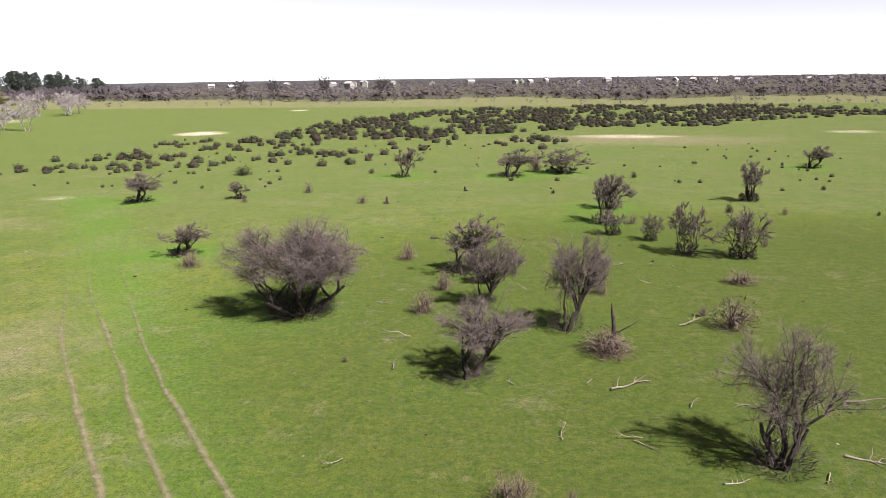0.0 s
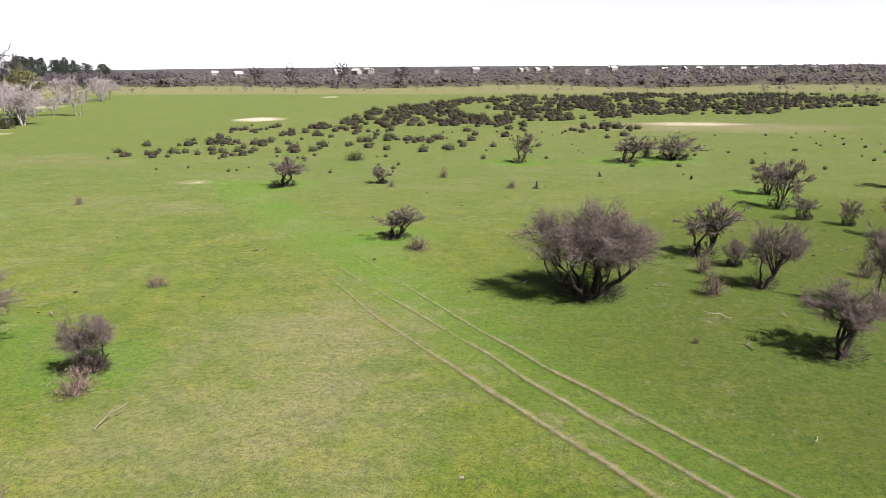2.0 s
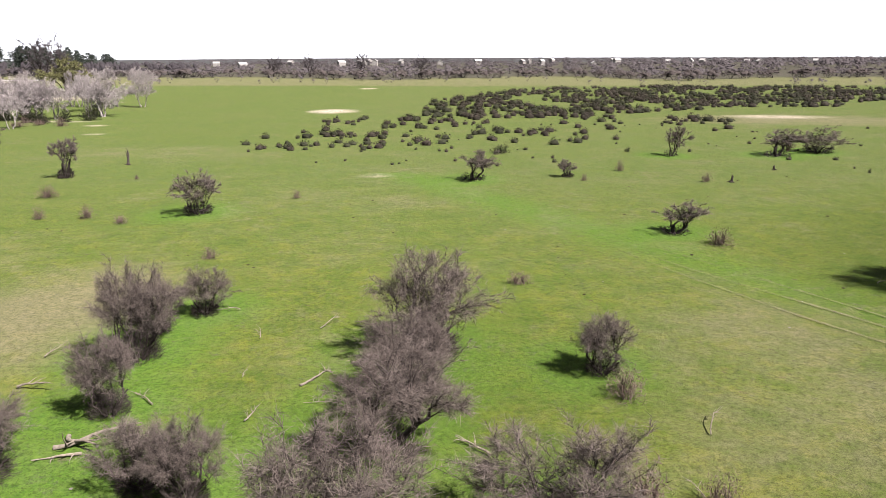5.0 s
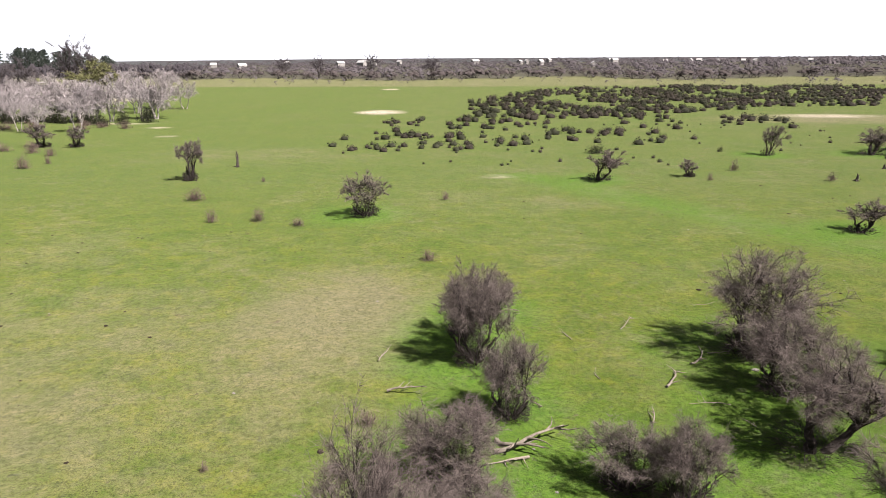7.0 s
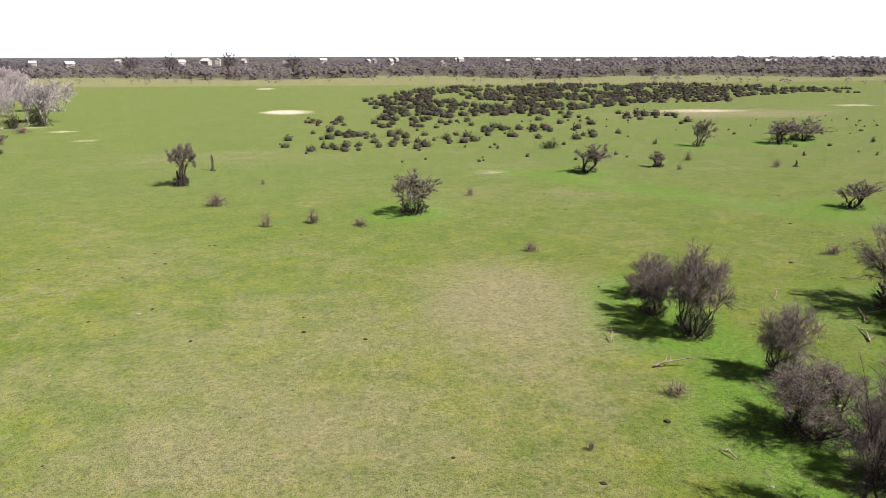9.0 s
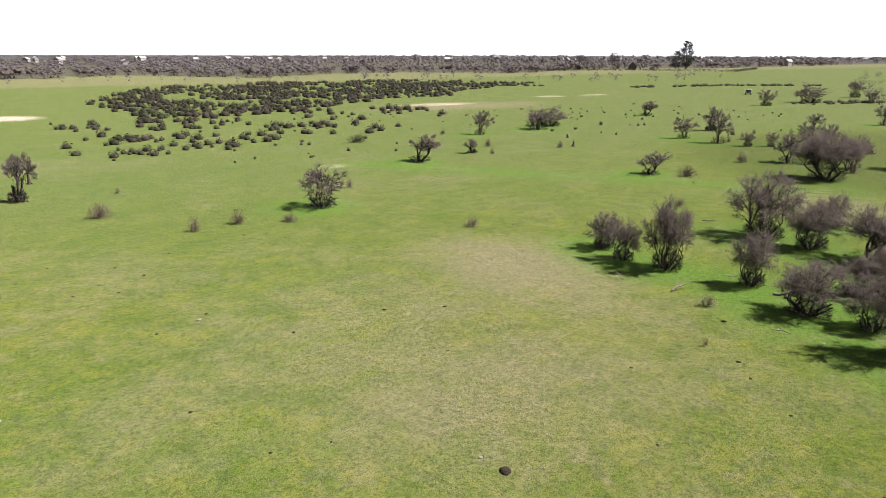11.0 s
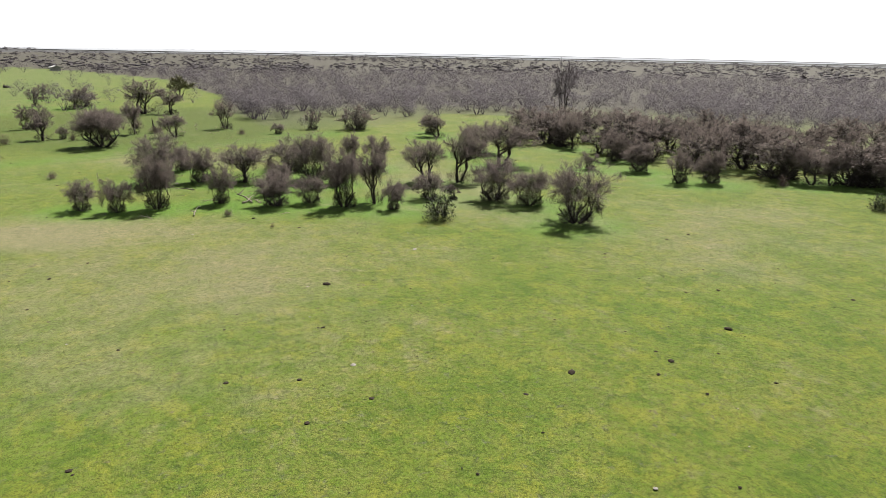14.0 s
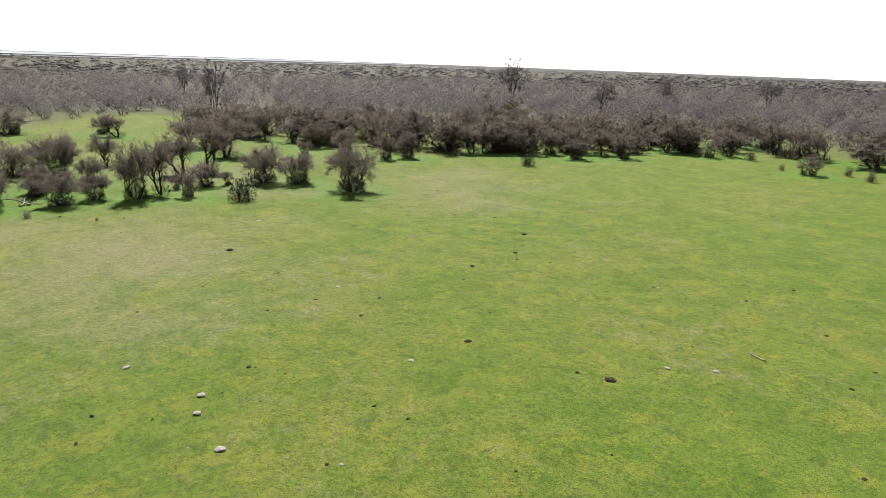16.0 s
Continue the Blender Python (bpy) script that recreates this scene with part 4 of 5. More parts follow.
# ---- far conifers ----
def conifer(x, y, h, w, seed):
    rng = np.random.default_rng(seed)
    root = new("conifer")
    root.matrix_basis = pose(x, y, ground_z(x, y))
    v, f = [], []
    pts, _ = bend((0, 0, -0.2), np.array((0.03, 0, 1.0)), h, 6, 0.03, 0.1, rng)
    add_tube(v, f, pts, np.linspace(h * 0.022, h * 0.004, 7), 6)
    trunk = new("trunk", mesh_of("conifer_trunk", v, f, BARK, True))
    trunk.parent = root
    v, f = [], []
    for k in range(26):
        u = 0.12 + 0.88 * k / 26
        for _ in range(7):
            a = rng.uniform(0, 6.28)
            reach = w * 0.5 * (0.35 + 0.65 * math.sin(math.pi * min(1, u * 1.05)) * rng.uniform(0.5, 1.2))
            p = np.array((0, 0, u * h))
            d = unit(np.array((math.cos(a), math.sin(a), rng.uniform(-0.1, 0.35))))
            for q in range(9):
                add_twig(v, f, p + d * reach * (0.25 + 0.75 * q / 9), unit(d + rng.normal(size=3) * 0.7), rng.uniform(0.6, 1.3) * h / 18, 0.28 * h / 18, rng, False)
    crown = new("crown", mesh_of("conifer_crown", v, f, CONIFER))
    crown.parent = root
    return tagged(root, "tall dark green conifer on the far side of the meadow", "tree", "conifers")


conifer(462, 371, 15.0, 12.0, 1)
conifer(469, 366, 23.0, 15.0, 2)
pine_rng = random.Random(9)
for i in range(54):
    conifer(-365 - i * 2.5 + pine_rng.uniform(-3, 3), 730 - i * 1.5 + pine_rng.uniform(-22, 22), pine_rng.uniform(18, 24) * (0.65 + 0.35 * min(1, i / 20)), pine_rng.uniform(9, 14), 40 + i)


# ---- far buildings, hedge and car ----
def box(bm, x0, x1, y0, y1, z0, z1):
    vs = [bm.verts.new((x, y, z)) for z in (z0, z1) for x, y in ((x0, y0), (x1, y0), (x1, y1), (x0, y1))]
    for q in ((3, 2, 1, 0), (4, 5, 6, 7), (0, 1, 5, 4), (1, 2, 6, 5), (2, 3, 7, 6), (3, 0, 4, 7)):
        bm.faces.new([vs[k] for k in q])


def part(name, bm, material, parent, label="", smooth=False, round_off=0.0):
    if round_off:
        bmesh.ops.bevel(bm, geom=bm.edges[:], offset=round_off, segments=2, affect="EDGES")
    mesh = bpy.data.meshes.new(name)
    bm.to_mesh(mesh)
    bm.free()
    if smooth:
        mesh.polygons.foreach_set("use_smooth", [True] * len(mesh.polygons))
    mesh.materials.append(material)
    ob = new(name, mesh)
    ob.parent = parent
    return tagged(ob, label) if label else ob


WHITEWASH = plain_material("whitewash", (0.14, 0.135, 0.13), (0.22, 0.21, 0.20), 1.2)
DARK_BOARD = plain_material("dark_boards", (0.035, 0.032, 0.028), (0.063, 0.056, 0.049), 2.0)
TIN = plain_material("pale_tin", (0.17, 0.17, 0.175), (0.30, 0.295, 0.29), 0.8, 0.6)
CAR_PAINT = plain_material("dark_car_paint", (0.008, 0.010, 0.013), (0.014, 0.015, 0.020), 4.0, 0.3)
CAR_ROOF = plain_material("pale_car_roof", (0.385, 0.385, 0.385), (0.462, 0.462, 0.462), 4.0, 0.4)
TYRE = plain_material("tyre_rubber", (0.010, 0.010, 0.010), (0.021, 0.021, 0.021), 9.0, 0.9)
CAR_GLASS = plain_material("dark_car_glass", (0.014, 0.017, 0.021), (0.021, 0.025, 0.028), 2.0, 0.08)


def house(name, label, x, y, turn, w, d, h, rise, wall, roof, door=True):
    root = new(name)
    root.matrix_basis = pose(x, y, ground_z(x, y), 0, 0, turn)
    bm = bmesh.new()
    t = 0.3
    box(bm, -w / 2, w / 2, -d / 2, -d / 2 + t, -0.3, h), box(bm, -w / 2, w / 2, d / 2 - t, d / 2, -0.3, h)
    box(bm, -w / 2, -w / 2 + t, -d / 2 + t, d / 2 - t, -0.3, h), box(bm, w / 2 - t, w / 2, -d / 2 + t, d / 2 - t, -0.3, h)
    for s in (-1, 1):
        g = [bm.verts.new((s * (w / 2 - k), q, z)) for k in (0, t) for q, z in ((-d / 2, h), (d / 2, h), (0, h + rise))]
        bm.faces.new(g[:3]), bm.faces.new(g[3:])
    part("wall", bm, wall, root)
    bm = bmesh.new()
    e = 0.5
    for s in (-1, 1):
        low, top = (s * (d / 2 + e), h - rise * e / (d / 2)), (0, h + rise)
        vs = [bm.verts.new((q, yy, zz + k)) for k in (0.02, 0.2) for q in (-w / 2 - e, w / 2 + e) for yy, zz in (low, top)]
        for f in ((0, 1, 3, 2), (4, 6, 7, 5), (0, 2, 6, 4), (1, 5, 7, 3), (0, 4, 5, 1), (2, 3, 7, 6)):
            bm.faces.new([vs[k] for k in f])
    bmesh.ops.recalc_face_normals(bm, faces=bm.faces)
    part("roof", bm, roof, root)
    if door:
        bm = bmesh.new()
        box(bm, -0.5, 0.5, -d / 2 - 0.05, -d / 2 - 0.002, 0, 2.0)
        part("door", bm, DARK_BOARD, root)
        for k in (-1, 1):
            bm = bmesh.new()
            box(bm, k * w * 0.3 - 0.5, k * w * 0.3 + 0.5, -d / 2 - 0.04, -d / 2 - 0.002, 0.9, 1.9)
            part("window", bm, CAR_GLASS, root)
    return tagged(root, label, "house" if name != "shed" else "shed", "far houses")


house("hut", "small dark boarded hut with a whitish roof beside a hedge", 415, 381, 40, 7.0, 6.0, 3.6, 2.6, DARK_BOARD, TIN)
house("house", "low whitewashed shed beside the hut", 428, 371, 40, 6.0, 4.0, 1.8, 0.9, WHITEWASH, TIN)
house("house", "far whitewashed house beyond the bare scrub", 313, 99, 20, 7, 4, 1.6, 0.7, WHITEWASH, TIN, False)
village_rng = random.Random(77)
for i in range(40):
    a = radians(village_rng.uniform(26, 116))
    r = village_rng.uniform(780, 1080)
    house("house", "far pale house among bare trees near the horizon", -40 + r * math.cos(a), 20 + r * math.sin(a),
          village_rng.uniform(0, 180), village_rng.uniform(5, 11), village_rng.uniform(4, 7), village_rng.uniform(4.0, 6.5), 2.0, WHITEWASH, TIN, False)


def open_shed(x, y, turn):
    root = new("open_shed")
    root.matrix_basis = pose(x, y, ground_z(x, y), 0, 0, turn)
    bm = bmesh.new()
    box(bm, -8, 8, -3.2, 3.2, 3.0, 3.25)
    part("roof", bm, TIN, root, "flat whitish tin roof")
    for px in (-7.4, -2.5, 2.5, 7.4):
        for py in (-2.8, 2.8):
            bm = bmesh.new()
            box(bm, px - 0.12, px + 0.12, py - 0.12, py + 0.12, -0.2, 2.998)
            part("post", bm, DEADWOOD, root)
    bm = bmesh.new()
    box(bm, -7.9, 7.9, 2.95, 3.1, 0, 2.2)
    part("back_wall", bm, DARK_BOARD, root)
    return tagged(root, "open shed with a flat pale roof on posts", "shed")


open_shed(-205, 288, 25)


def car(x, y, turn):
    root = new("car")
    root.matrix_basis = pose(x, y, ground_z(x, y) + 0.02, 0, 0, turn)
    bm = bmesh.new()
    box(bm, -2.0, 2.0, -0.85, 0.85, 0.45, 1.05)
    part("body", bm, CAR_PAINT, root, round_off=0.08)
    bm = bmesh.new()
    box(bm, -1.9, 0.7, -0.78, 0.78, 1.05, 1.62)
    part("cabin", bm, CAR_GLASS, root, "dark glazed cabin", round_off=0.06)
    bm = bmesh.new()
    box(bm, -1.95, 0.65, -0.8, 0.8, 1.622, 1.76)
    part("roof", bm, CAR_ROOF, root, "pale roof", round_off=0.05)
    for wx in (-1.25, 1.3):
        for wy in (-0.8, 0.8):
            bm = bmesh.new()
            bmesh.ops.create_cone(bm, cap_ends=True, segments=20, radius1=0.4, radius2=0.4, depth=0.26, matrix=Matrix.Translation((wx, wy, 0.38)) @ Matrix.Rotation(math.pi / 2, 4, "X"))
            wheel = part("wheel", bm, TYRE, root)
    bm = bmesh.new()
    box(bm, 2.0, 2.12, -0.82, 0.82, 0.5, 0.68)
    part("bumper", bm, CAR_ROOF, root)
    for wy in (-0.6, 0.6):
        bm = bmesh.new()
        box(bm, 2.0, 2.04, wy - 0.14, wy + 0.14, 0.75, 0.92)
        part("headlight", bm, CAR_ROOF, root)
    return tagged(root, "dark off-road car with a pale roof parked on the grass", "car")


car(148, 131, -150)
hedge = []
for ax, ay, bx, by in ((333, 402, 424, 295), (333, 402, 430, 440), (424, 295, 520, 330), (300, 410, 333, 402)):
    n = int(math.hypot(bx - ax, by - ay) / 1.6)
    hedge += [(ax + (bx - ax) * i / n + wood_rng.uniform(-1, 1), ay + (by - ay) * i / n + wood_rng.uniform(-1, 1), wood_rng.uniform(1.2, 2.4), wood_rng.uniform(2.4, 4)) for i in range(n)]
forest("hedge", "dark low hedge round a far enclosure", hedge, 25, 40, 0.02, SCRUB_LEAF, 3)


# ---- lake ----
def lake_material():
    n = Nodes("lake_water", 0.8, 0.0)
    p = n.world_place()
    return n.colour(n.mix(n.ramp(n.noise(0.01, 3, 0.5, p), 0.3, 0.7), (0.154, 0.164, 0.182), (0.203, 0.213, 0.231)))


def lake(r0, r1, first, last):
    v, f = [], []
    n = 60
    for i in range(n + 1):
        a = radians(90 + first + (last - first) * i / n)
        thin = math.sin(math.pi * i / n) ** 0.35
        for r in (r0 + (r1 - r0) * 0.5 * (1 - thin), r1 - (r1 - r0) * 0.5 * (1 - thin)):
            r += 30 * noise.noise((i * 0.3, r, 1))
            x, y = -60 + r * math.cos(a), 30 + r * math.sin(a)
            v.append((x, y, ground_z(x, y) + 1.5))
        if i:
            f.append((2 * i - 2, 2 * i - 1, 2 * i + 1, 2 * i))
    return tagged(new("lake", mesh_of("lake", v, f, LAKE)), "pale strip of a far shallow lake", "lake", kind="structure")


LAKE = lake_material()
lake(1750, 3300, -57, -140)
lake(1330, 1420, -84, -150)


# ---- rush tussocks ----
def tussock_kind(seed, blades):
    """A low rounded mound of short stiff blades, one unit wide and high, with the normals of its dome."""
    rng = np.random.default_rng(seed)
    u = units(rng.normal(size=(blades, 3)))
    u[:, 2] = np.abs(u[:, 2])
    dent = 0.8 + 0.2 * np.sin(3 * np.arctan2(u[:, 1], u[:, 0]) + seed)
    p = u * np.array((0.42, 0.42, 0.82)) * (dent * rng.uniform(0.8, 1.0, blades))[:, None]
    d = units(u + np.array((0, 0, 0.35)) + rng.normal(size=(blades, 3)) * 0.5)
    v = slivers(p, d, rng.uniform(0.09, 0.2, blades), rng.uniform(0.016, 0.034, blades), rng, False)
    soft = np.repeat(units(u + rng.normal(size=(blades, 3)) * 0.15), 3, axis=0)
    heart = LOBE * np.array((0.36, 0.36, 0.66)) * (0.85 + 0.15 * np.sin(3 * np.arctan2(LOBE[:, 1:2], LOBE[:, :1]) + seed))
    v, soft = np.concatenate((v, heart)), np.concatenate((soft, units(LOBE + np.array((0, 0, 0.15)))))
    v[:, 2] = np.maximum(v[:, 2], -0.02)
    return v, soft


TUSSOCKS = [tussock_kind(600 + i, 110) for i in range(4)]
TUSSOCK_MESHES = [loose_mesh("tussock", v, RUSH if i % 2 else SCRUB_LEAF, soft) for i, (v, soft) in enumerate(TUSSOCKS)]
rush_rng = random.Random(31)
RUSH_CLUMPS = [(-55.4, 97.2, 2.2, 3.0, 16), (-53.6, 112.5, 2.2, 3, 14), (-46.0, 97.8, 1.8, 2, 6), (-54.7, 138.4, 3, 4, 16), (-40.7, 104.5, 2.5, 4, 9)]
rush_spots = []
for _ in range(8600):
    x, y = rush_rng.uniform(-70, 160), rush_rng.uniform(86, 306)
    clump = noise.noise((x * 0.06, y * 0.06, 4)) + 0.35 * noise.noise((x * 0.25, y * 0.25, 6))
    if inside(x, y, RUSH_BED):
        ok = clump > -0.14 and rush_rng.random() < 0.65
    elif inside(x, y, RUSH_FRINGE):
        ok = clump > 0.05 and rush_rng.random() < 0.3
    else:
        ok = False
    if not ok and y < 150 and inside(x, y, RUSH_FRINGE):
        ok = rush_rng.random() < 0.06
    if ok and all((x - a) ** 2 + (y - b) ** 2 > 2.4 for a, b, _, _ in rush_spots[-250:]):
        h = rush_rng.uniform(0.8, 1.5) * (1.3 if y > 140 else 0.95)
        rush_spots.append((x, y, h, h * rush_rng.uniform(1.3, 2.1)))
for ax, ay, bx, by in ((161, 187, 207, 176), (115, 241, 141, 219), (207, 176, 240, 150), (112, 99, 150, 84)):
    for i in range(34):
        u = rush_rng.random()
        rush_spots.append((ax + (bx - ax) * u, ay + (by - ay) * u + rush_rng.uniform(-3.5, 3.5), rush_rng.uniform(0.7, 1.4), rush_rng.uniform(1.6, 3.0)))
for _ in range(120):
    x, y = rush_rng.uniform(-50, 80), rush_rng.uniform(78, 135)
    h = rush_rng.uniform(0.25, 0.6)
    rush_spots.append((x, y, h, h * rush_rng.uniform(1.2, 1.8)))
for cx, cy, rx, ry, n in RUSH_CLUMPS:
    for _ in range(n):
        h = rush_rng.uniform(0.5, 1.15)
        rush_spots.append((rush_rng.gauss(cx, rx), rush_rng.gauss(cy, ry), h, h * rush_rng.uniform(1.3, 2.1)))
rush_spots.sort(key=lambda s: s[1])
for x, y, h, w in rush_spots[:150]:
    mound("rush_tussock", "dark brown-green tussock of rushes in the meadow", "tussock", "rush tussocks", rush_rng.choice(TUSSOCK_MESHES), x, y, h, w)
for name, label, material, sign in (("rush_bed", "wide bed of grey-brown rush tussocks across the meadow", RUSH, 1),
                                    ("shrub_bed", "dark green low shrubs scattered through the rush bed", SCRUB_LEAF, -1)):
    blocks, normals = [], []
    for x, y, h, w in rush_spots[150:]:
        if sign * (noise.noise((x * 0.07, y * 0.07, 12)) + 0.6 * noise.noise((x * 0.9, y * 0.9, 2)) + 0.05) < 0:
            continue
        v, soft = TUSSOCKS[rush_rng.randrange(4)]
        blocks.append(v * np.array((w, w, h)) + np.array((x, y, ground_z(x, y))))
        normals.append(soft)
    tagged(new(name, loose_mesh(name, np.concatenate(blocks), material, np.concatenate(normals))), label, "rushes", kind="stuff")


# ---- wheel tracks ----
def strip(name, points, width, parent, material, lift=0.02):
    v, f, e = [], [], []
    pts = []
    for (ax, ay), (bx, by) in zip(points, points[1:]):
        n = max(2, int(math.hypot(bx - ax, by - ay) / 0.8))
        pts += [(ax + (bx - ax) * i / n, ay + (by - ay) * i / n) for i in range(n)]
    pts = [pts[0]] + [tuple(np.mean(pts[max(0, i - 7):i + 8], axis=0)) for i in range(1, len(pts))]
    for i, (x, y) in enumerate(pts):
        ax, ay = pts[max(0, i - 1)]
        bx, by = pts[min(len(pts) - 1, i + 1)]
        l = math.hypot(bx - ax, by - ay) or 1
        nx, ny = -(by - ay) / l, (bx - ax) / l
        x, y = x + 0.12 * noise.noise((x * 0.3, y * 0.3, 1)), y + 0.12 * noise.noise((x * 0.3, y * 0.3, 7))
        for k, u in enumerate((-1, -0.5, 0, 0.5, 1)):
            v.append((x + nx * u * width, y + ny * u * width, ground_z(x, y) + lift + 0.03))
            e.append((1 - abs(u)) * min(1.0, max(0.4, 1.2 - (y - 10) / 60)))
        if i:
            f += [((i - 1) * 5 + k, (i - 1) * 5 + k + 1, i * 5 + k + 1, i * 5 + k) for k in range(4)]
    mesh = mesh_of(name, v, f, material, True)
    mesh.attributes.new("edge", "FLOAT", "POINT").data.foreach_set("value", np.array(e, dtype=np.float32))
    ob = new(name, mesh)
    ob.parent = parent
    return ob


track = tagged(new("dirt_track"), "three worn earth wheel ruts crossing the meadow", "track", kind="structure")
strip("wheel_rut", [(-3.5, 9.4), (-9.7, 19.2), (-15.9, 28.3), (-20.7, 36.1), (-23.1, 42.1), (-28.4, 52.6), (-31.9, 58.9), (-37.1, 68.0), (-43.2, 78.5)], 0.40, track, RUT)
strip("wheel_rut", [(-1.2, 9.4), (-7.8, 19.2), (-12, 25.4), (-15.6, 32), (-19.9, 37.8), (-23.4, 44.5), (-29, 57), (-35.9, 69.1), (-44.5, 82), (-51, 101)], 0.38, track, RUT)
strip("wheel_rut", [(0.6, 9.4), (-6, 19.4), (-10.2, 25.2), (-15.2, 33.4), (-20.6, 43.3), (-27.6, 55.5), (-34.9, 66.5)], 0.36, track, RUT)


# ---- dead wood, stones and dung on the grass ----
def dead_branch(x, y, length, turn, seed, thick=0.05):
    rng = np.random.default_rng(seed)
    v, f = [], []
    pts, d = bend((0, 0, 0.07), np.array((1.0, 0, 0.06)), length, 7, 0.16, 0.0, rng)
    pts = [np.array((p[0], p[1], max(0.04, min(0.35, p[2])))) for p in pts]
    add_tube(v, f, pts, np.linspace(thick, thick * 0.25, len(pts)), 6)
    for k in range(5):
        at = pts[rng.integers(1, len(pts) - 1)]
        side = rng.choice((-1, 1))
        twig, _ = bend(at, np.array((0.7, side * rng.uniform(0.4, 1.0), rng.uniform(0.0, 0.5))), length * rng.uniform(0.15, 0.4), 4, 0.2, 0.0, rng)
        twig = [np.array((p[0], p[1], max(0.03, p[2]))) for p in twig]
        add_tube(v, f, twig, np.linspace(thick * 0.5, thick * 0.1, len(twig)), 5)
    ob = new("dead_branch", mesh_of("dead_branch", v, f, DEADWOOD, True))
    ob.matrix_basis = pose(x, y, ground_z(x, y) - 0.02, 0, 0, turn)
    return tagged(ob, "bleached fallen branch lying on the grass", "branch", "fallen branches")


dead_branch(-46.8, 20.9, 2.6, 3, 1, 0.08)
dead_branch(-46.7, 21.6, 1.8, -62, 2, 0.08)
dead_branch(-45.8, 20.6, 1.4, -140, 3, 0.05)
dead_branch(-50.3, 25.0, 1.5, 4, 4)
dead_branch(-40.2, 25.2, 1.7, 62, 5)
dead_branch(-38.6, 27.2, 1.4, 20, 6)
dead_branch(6.2, 27.2, 2.1, 24, 7)
dead_branch(8.2, 20.6, 1.0, 40, 8, 0.03)
dead_branch(-97.0, 14.3, 1.0, -40, 9, 0.03)
dead_branch(12.6, 22.3, 1.6, -15, 10)
dead_branch(14.6, 26.2, 1.3, -35, 11)
dead_branch(-33.6, 20.6, 1.5, 120, 12)
dead_branch(-41.5, 22.6, 1.1, 80, 13, 0.03)
dead_branch(-30.4, 21.0, 1.3, -20, 14, 0.03)
dead_branch(11.0, 34.6, 1.4, 15, 15, 0.04)
dead_branch(-44.6, 33.2, 1.2, 160, 16, 0.03)
dead_branch(-12.0, 37.6, 1.2, 60, 17, 0.03)
dead_branch(-53.2, 7.6, 1.4, 30, 18, 0.04)

stick_rng = random.Random(19)
for i in range(46):
    if i < 26:
        x, y = stick_rng.uniform(-6, 20), stick_rng.uniform(20, 48)
    else:
        x, y = stick_rng.uniform(-52, -26), stick_rng.uniform(14, 34)
    dead_branch(x, y, stick_rng.uniform(0.5, 1.5), stick_rng.uniform(0, 360), 30 + i, stick_rng.uniform(0.014, 0.03))

# a broken trunk rising out of a brushwood heap
bramble(6.7, 31.2, 1.0, 2.7)
v, f = [], []
rng = np.random.default_rng(64)
pts, _ = bend((0, 0, -0.05), np.array((0.12, 0.05, 1.0)), 2.2, 6, 0.12, 0.15, rng)
add_tube(v, f, pts, [0.16, 0.13, 0.12, 0.10, 0.09, 0.06, 0.015], 7)
pts, _ = bend((0.02, 0, 0.8), np.array((0.9, -0.2, 0.6)), 1.3, 4, 0.12, 0.0, rng)
add_tube(v, f, pts, [0.05, 0.04, 0.03, 0.02, 0.008], 5)
snag = new("tree_stump", mesh_of("snag", v, f, BARK, True))
snag.matrix_basis = pose(7.1, 31.4, 0)
tagged(snag, "tall broken grey trunk standing in a brushwood heap", "stump", "tree stumps")

STONE = plain_material("pale_stone", (0.059, 0.052, 0.045), (0.140, 0.130, 0.119), 6.0, 0.9)
DUNG = plain_material("dry_dung", (0.010, 0.008, 0.006), (0.028, 0.022, 0.016), 9.0, 1.0)
DUNG.node_tree.nodes["Principled BSDF"].inputs["Specular IOR Level"].default_value = 0.05


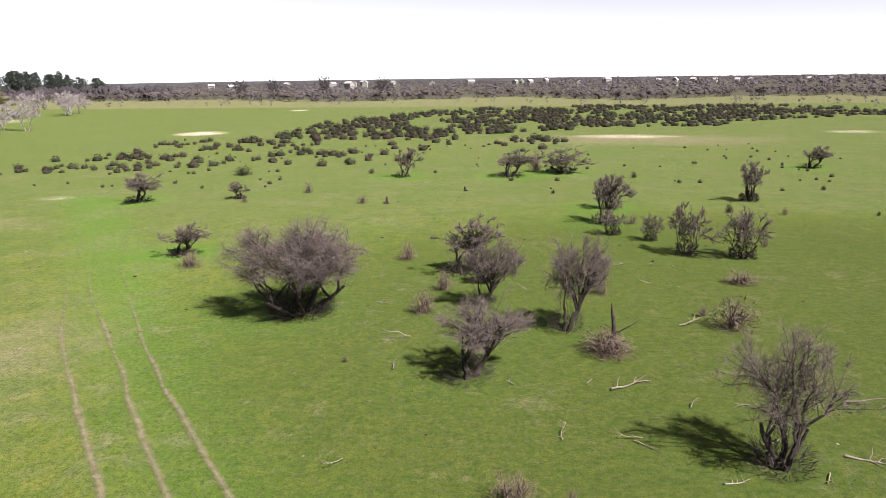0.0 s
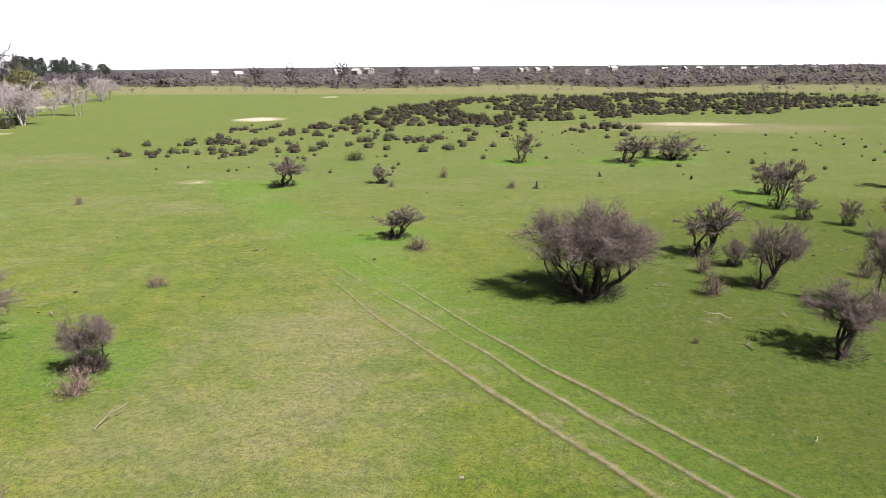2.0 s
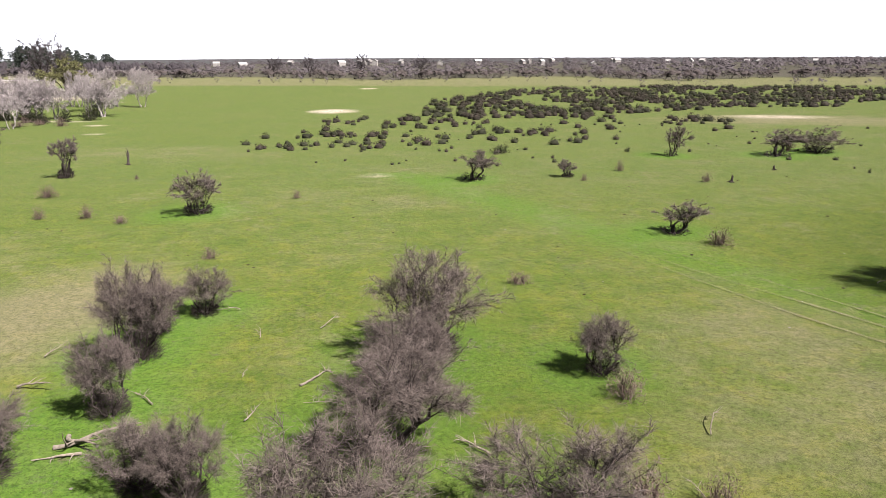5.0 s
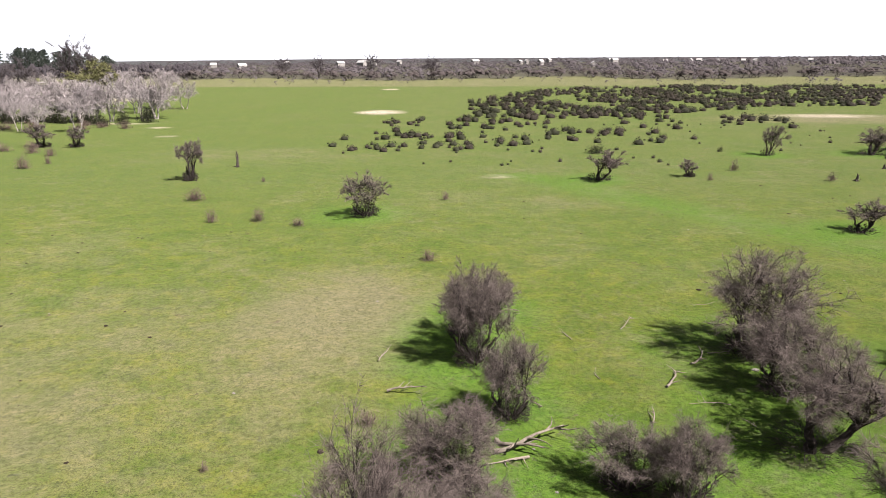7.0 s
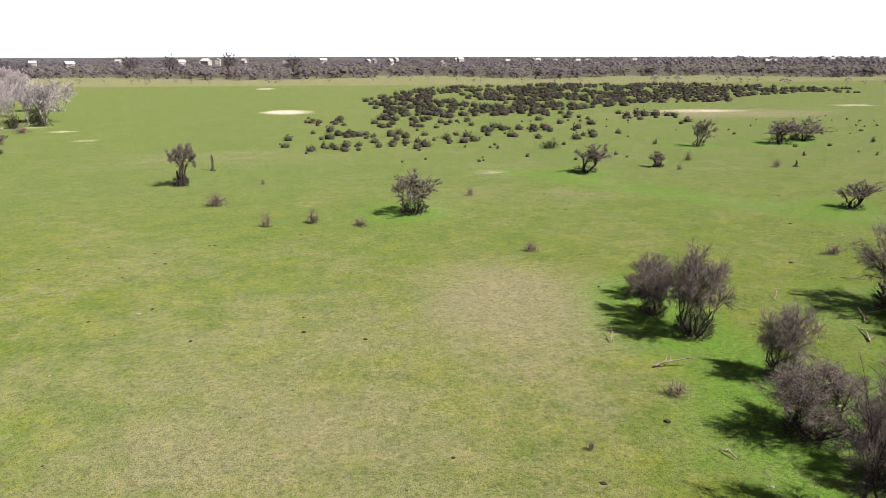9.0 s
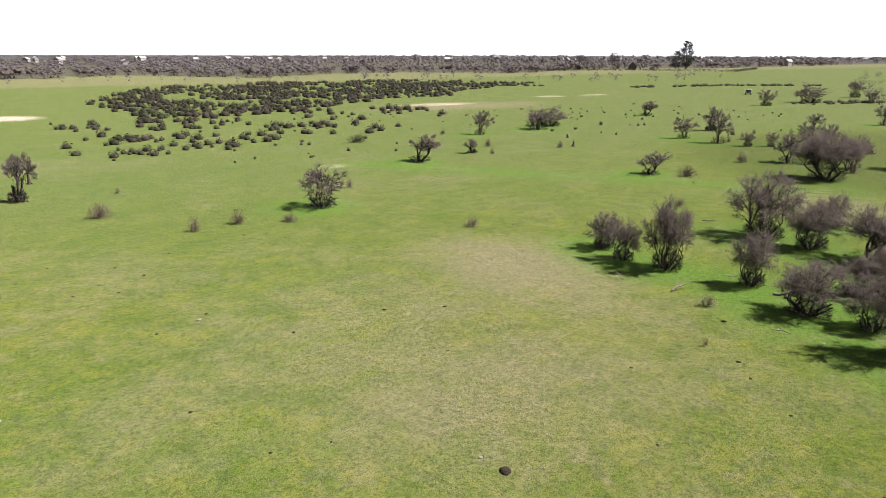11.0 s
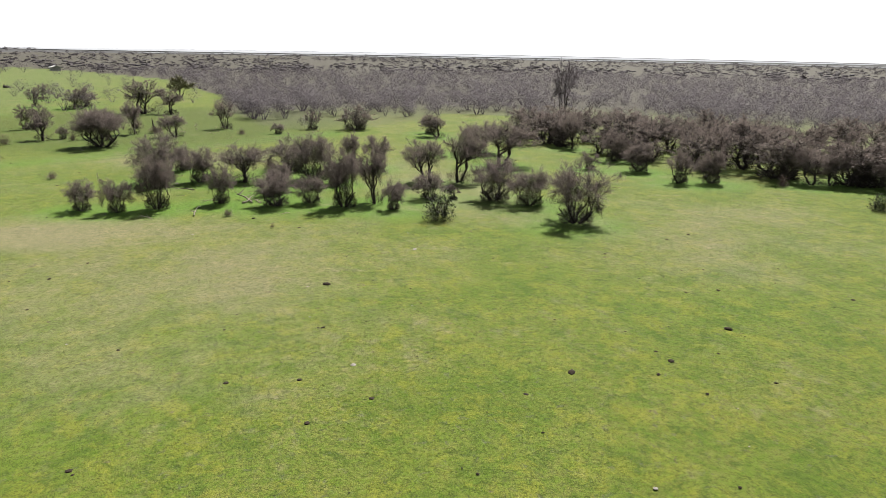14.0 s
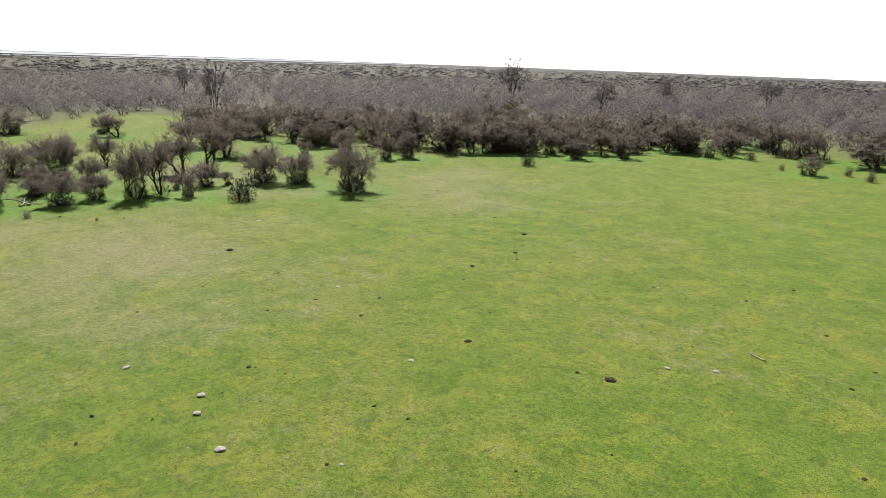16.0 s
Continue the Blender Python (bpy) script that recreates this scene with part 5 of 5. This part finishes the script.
def lump(name, material, seed, flat):
    rng = np.random.default_rng(seed)
    bm = bmesh.new()
    bmesh.ops.create_icosphere(bm, subdivisions=2, radius=0.5)
    for q in bm.verts:
        n = noise.noise((q.co.x * 3 + seed, q.co.y * 3, q.co.z * 3)) * 0.28
        q.co *= 1 + n
        q.co.z = max(-0.08, q.co.z * flat)
    mesh = bpy.data.meshes.new(name)
    bm.to_mesh(mesh)
    bm.free()
    mesh.materials.append(material)
    return mesh


STONES = [lump("stone", STONE, i, 0.34) for i in range(3)]
DUNGS = [lump("dung", DUNG, 10 + i, 0.45) for i in range(4)]


def loose(name, label, category, group, mesh, x, y, size):
    ob = new(name, mesh)
    ob.matrix_basis = pose(x, y, ground_z(x, y) - 0.01, 0, 0, pick.uniform(0, 360)) @ Matrix.Diagonal((size, size * pick.uniform(0.7, 1), size * 0.8, 1))
    return tagged(ob, label, category, group)


def stone(x, y, size):
    return loose("stone", "pale flat stone half sunk in the grass", "stone", "stones", pick.choice(STONES), x, y, size * 0.75)


def dung_pat(x, y, size):
    return loose("dung_pat", "dark dry dung pat on the grass", "dung", "dung pats", pick.choice(DUNGS), x, y, size)


stone(-86.5, 23.3, 0.34), stone(-83.0, 30.1, 0.42), stone(-84.0, 30.9, 0.38), stone(-86.4, 31.7, 0.42), stone(-79.0, 30.6, 0.45)
stone(-94.3, 17.4, 0.36), stone(-95.8, 16.5, 0.36), stone(-70.6, 35.7, 0.36), stone(-62.9, 12.4, 0.4), stone(-77.8, 18.9, 0.32), stone(-36.3, 26.7, 0.4)
dung_pat(-87.0, 20.3, 0.32), dung_pat(-93.1, 19.8, 0.42), dung_pat(-68.0, 18.4, 0.45), dung_pat(-80.7, 11.4, 0.4), dung_pat(-80.9, 7.3, 0.3), dung_pat(-78.8, 3.0, 0.38)
litter_rng = random.Random(3)
for _ in range(230):
    x, y = litter_rng.uniform(-108, -55), litter_rng.uniform(-6, 50)
    dung_pat(x, y, litter_rng.choice((0.06, 0.08, 0.1, 0.12, 0.15, 0.2)))
for _ in range(60):
    dung_pat(litter_rng.uniform(-55, 25), litter_rng.uniform(18, 75), litter_rng.choice((0.12, 0.18, 0.25)))
for _ in range(90):
    stone(litter_rng.uniform(-108, 20), litter_rng.uniform(6, 60), litter_rng.choice((0.08, 0.1, 0.14, 0.2)))
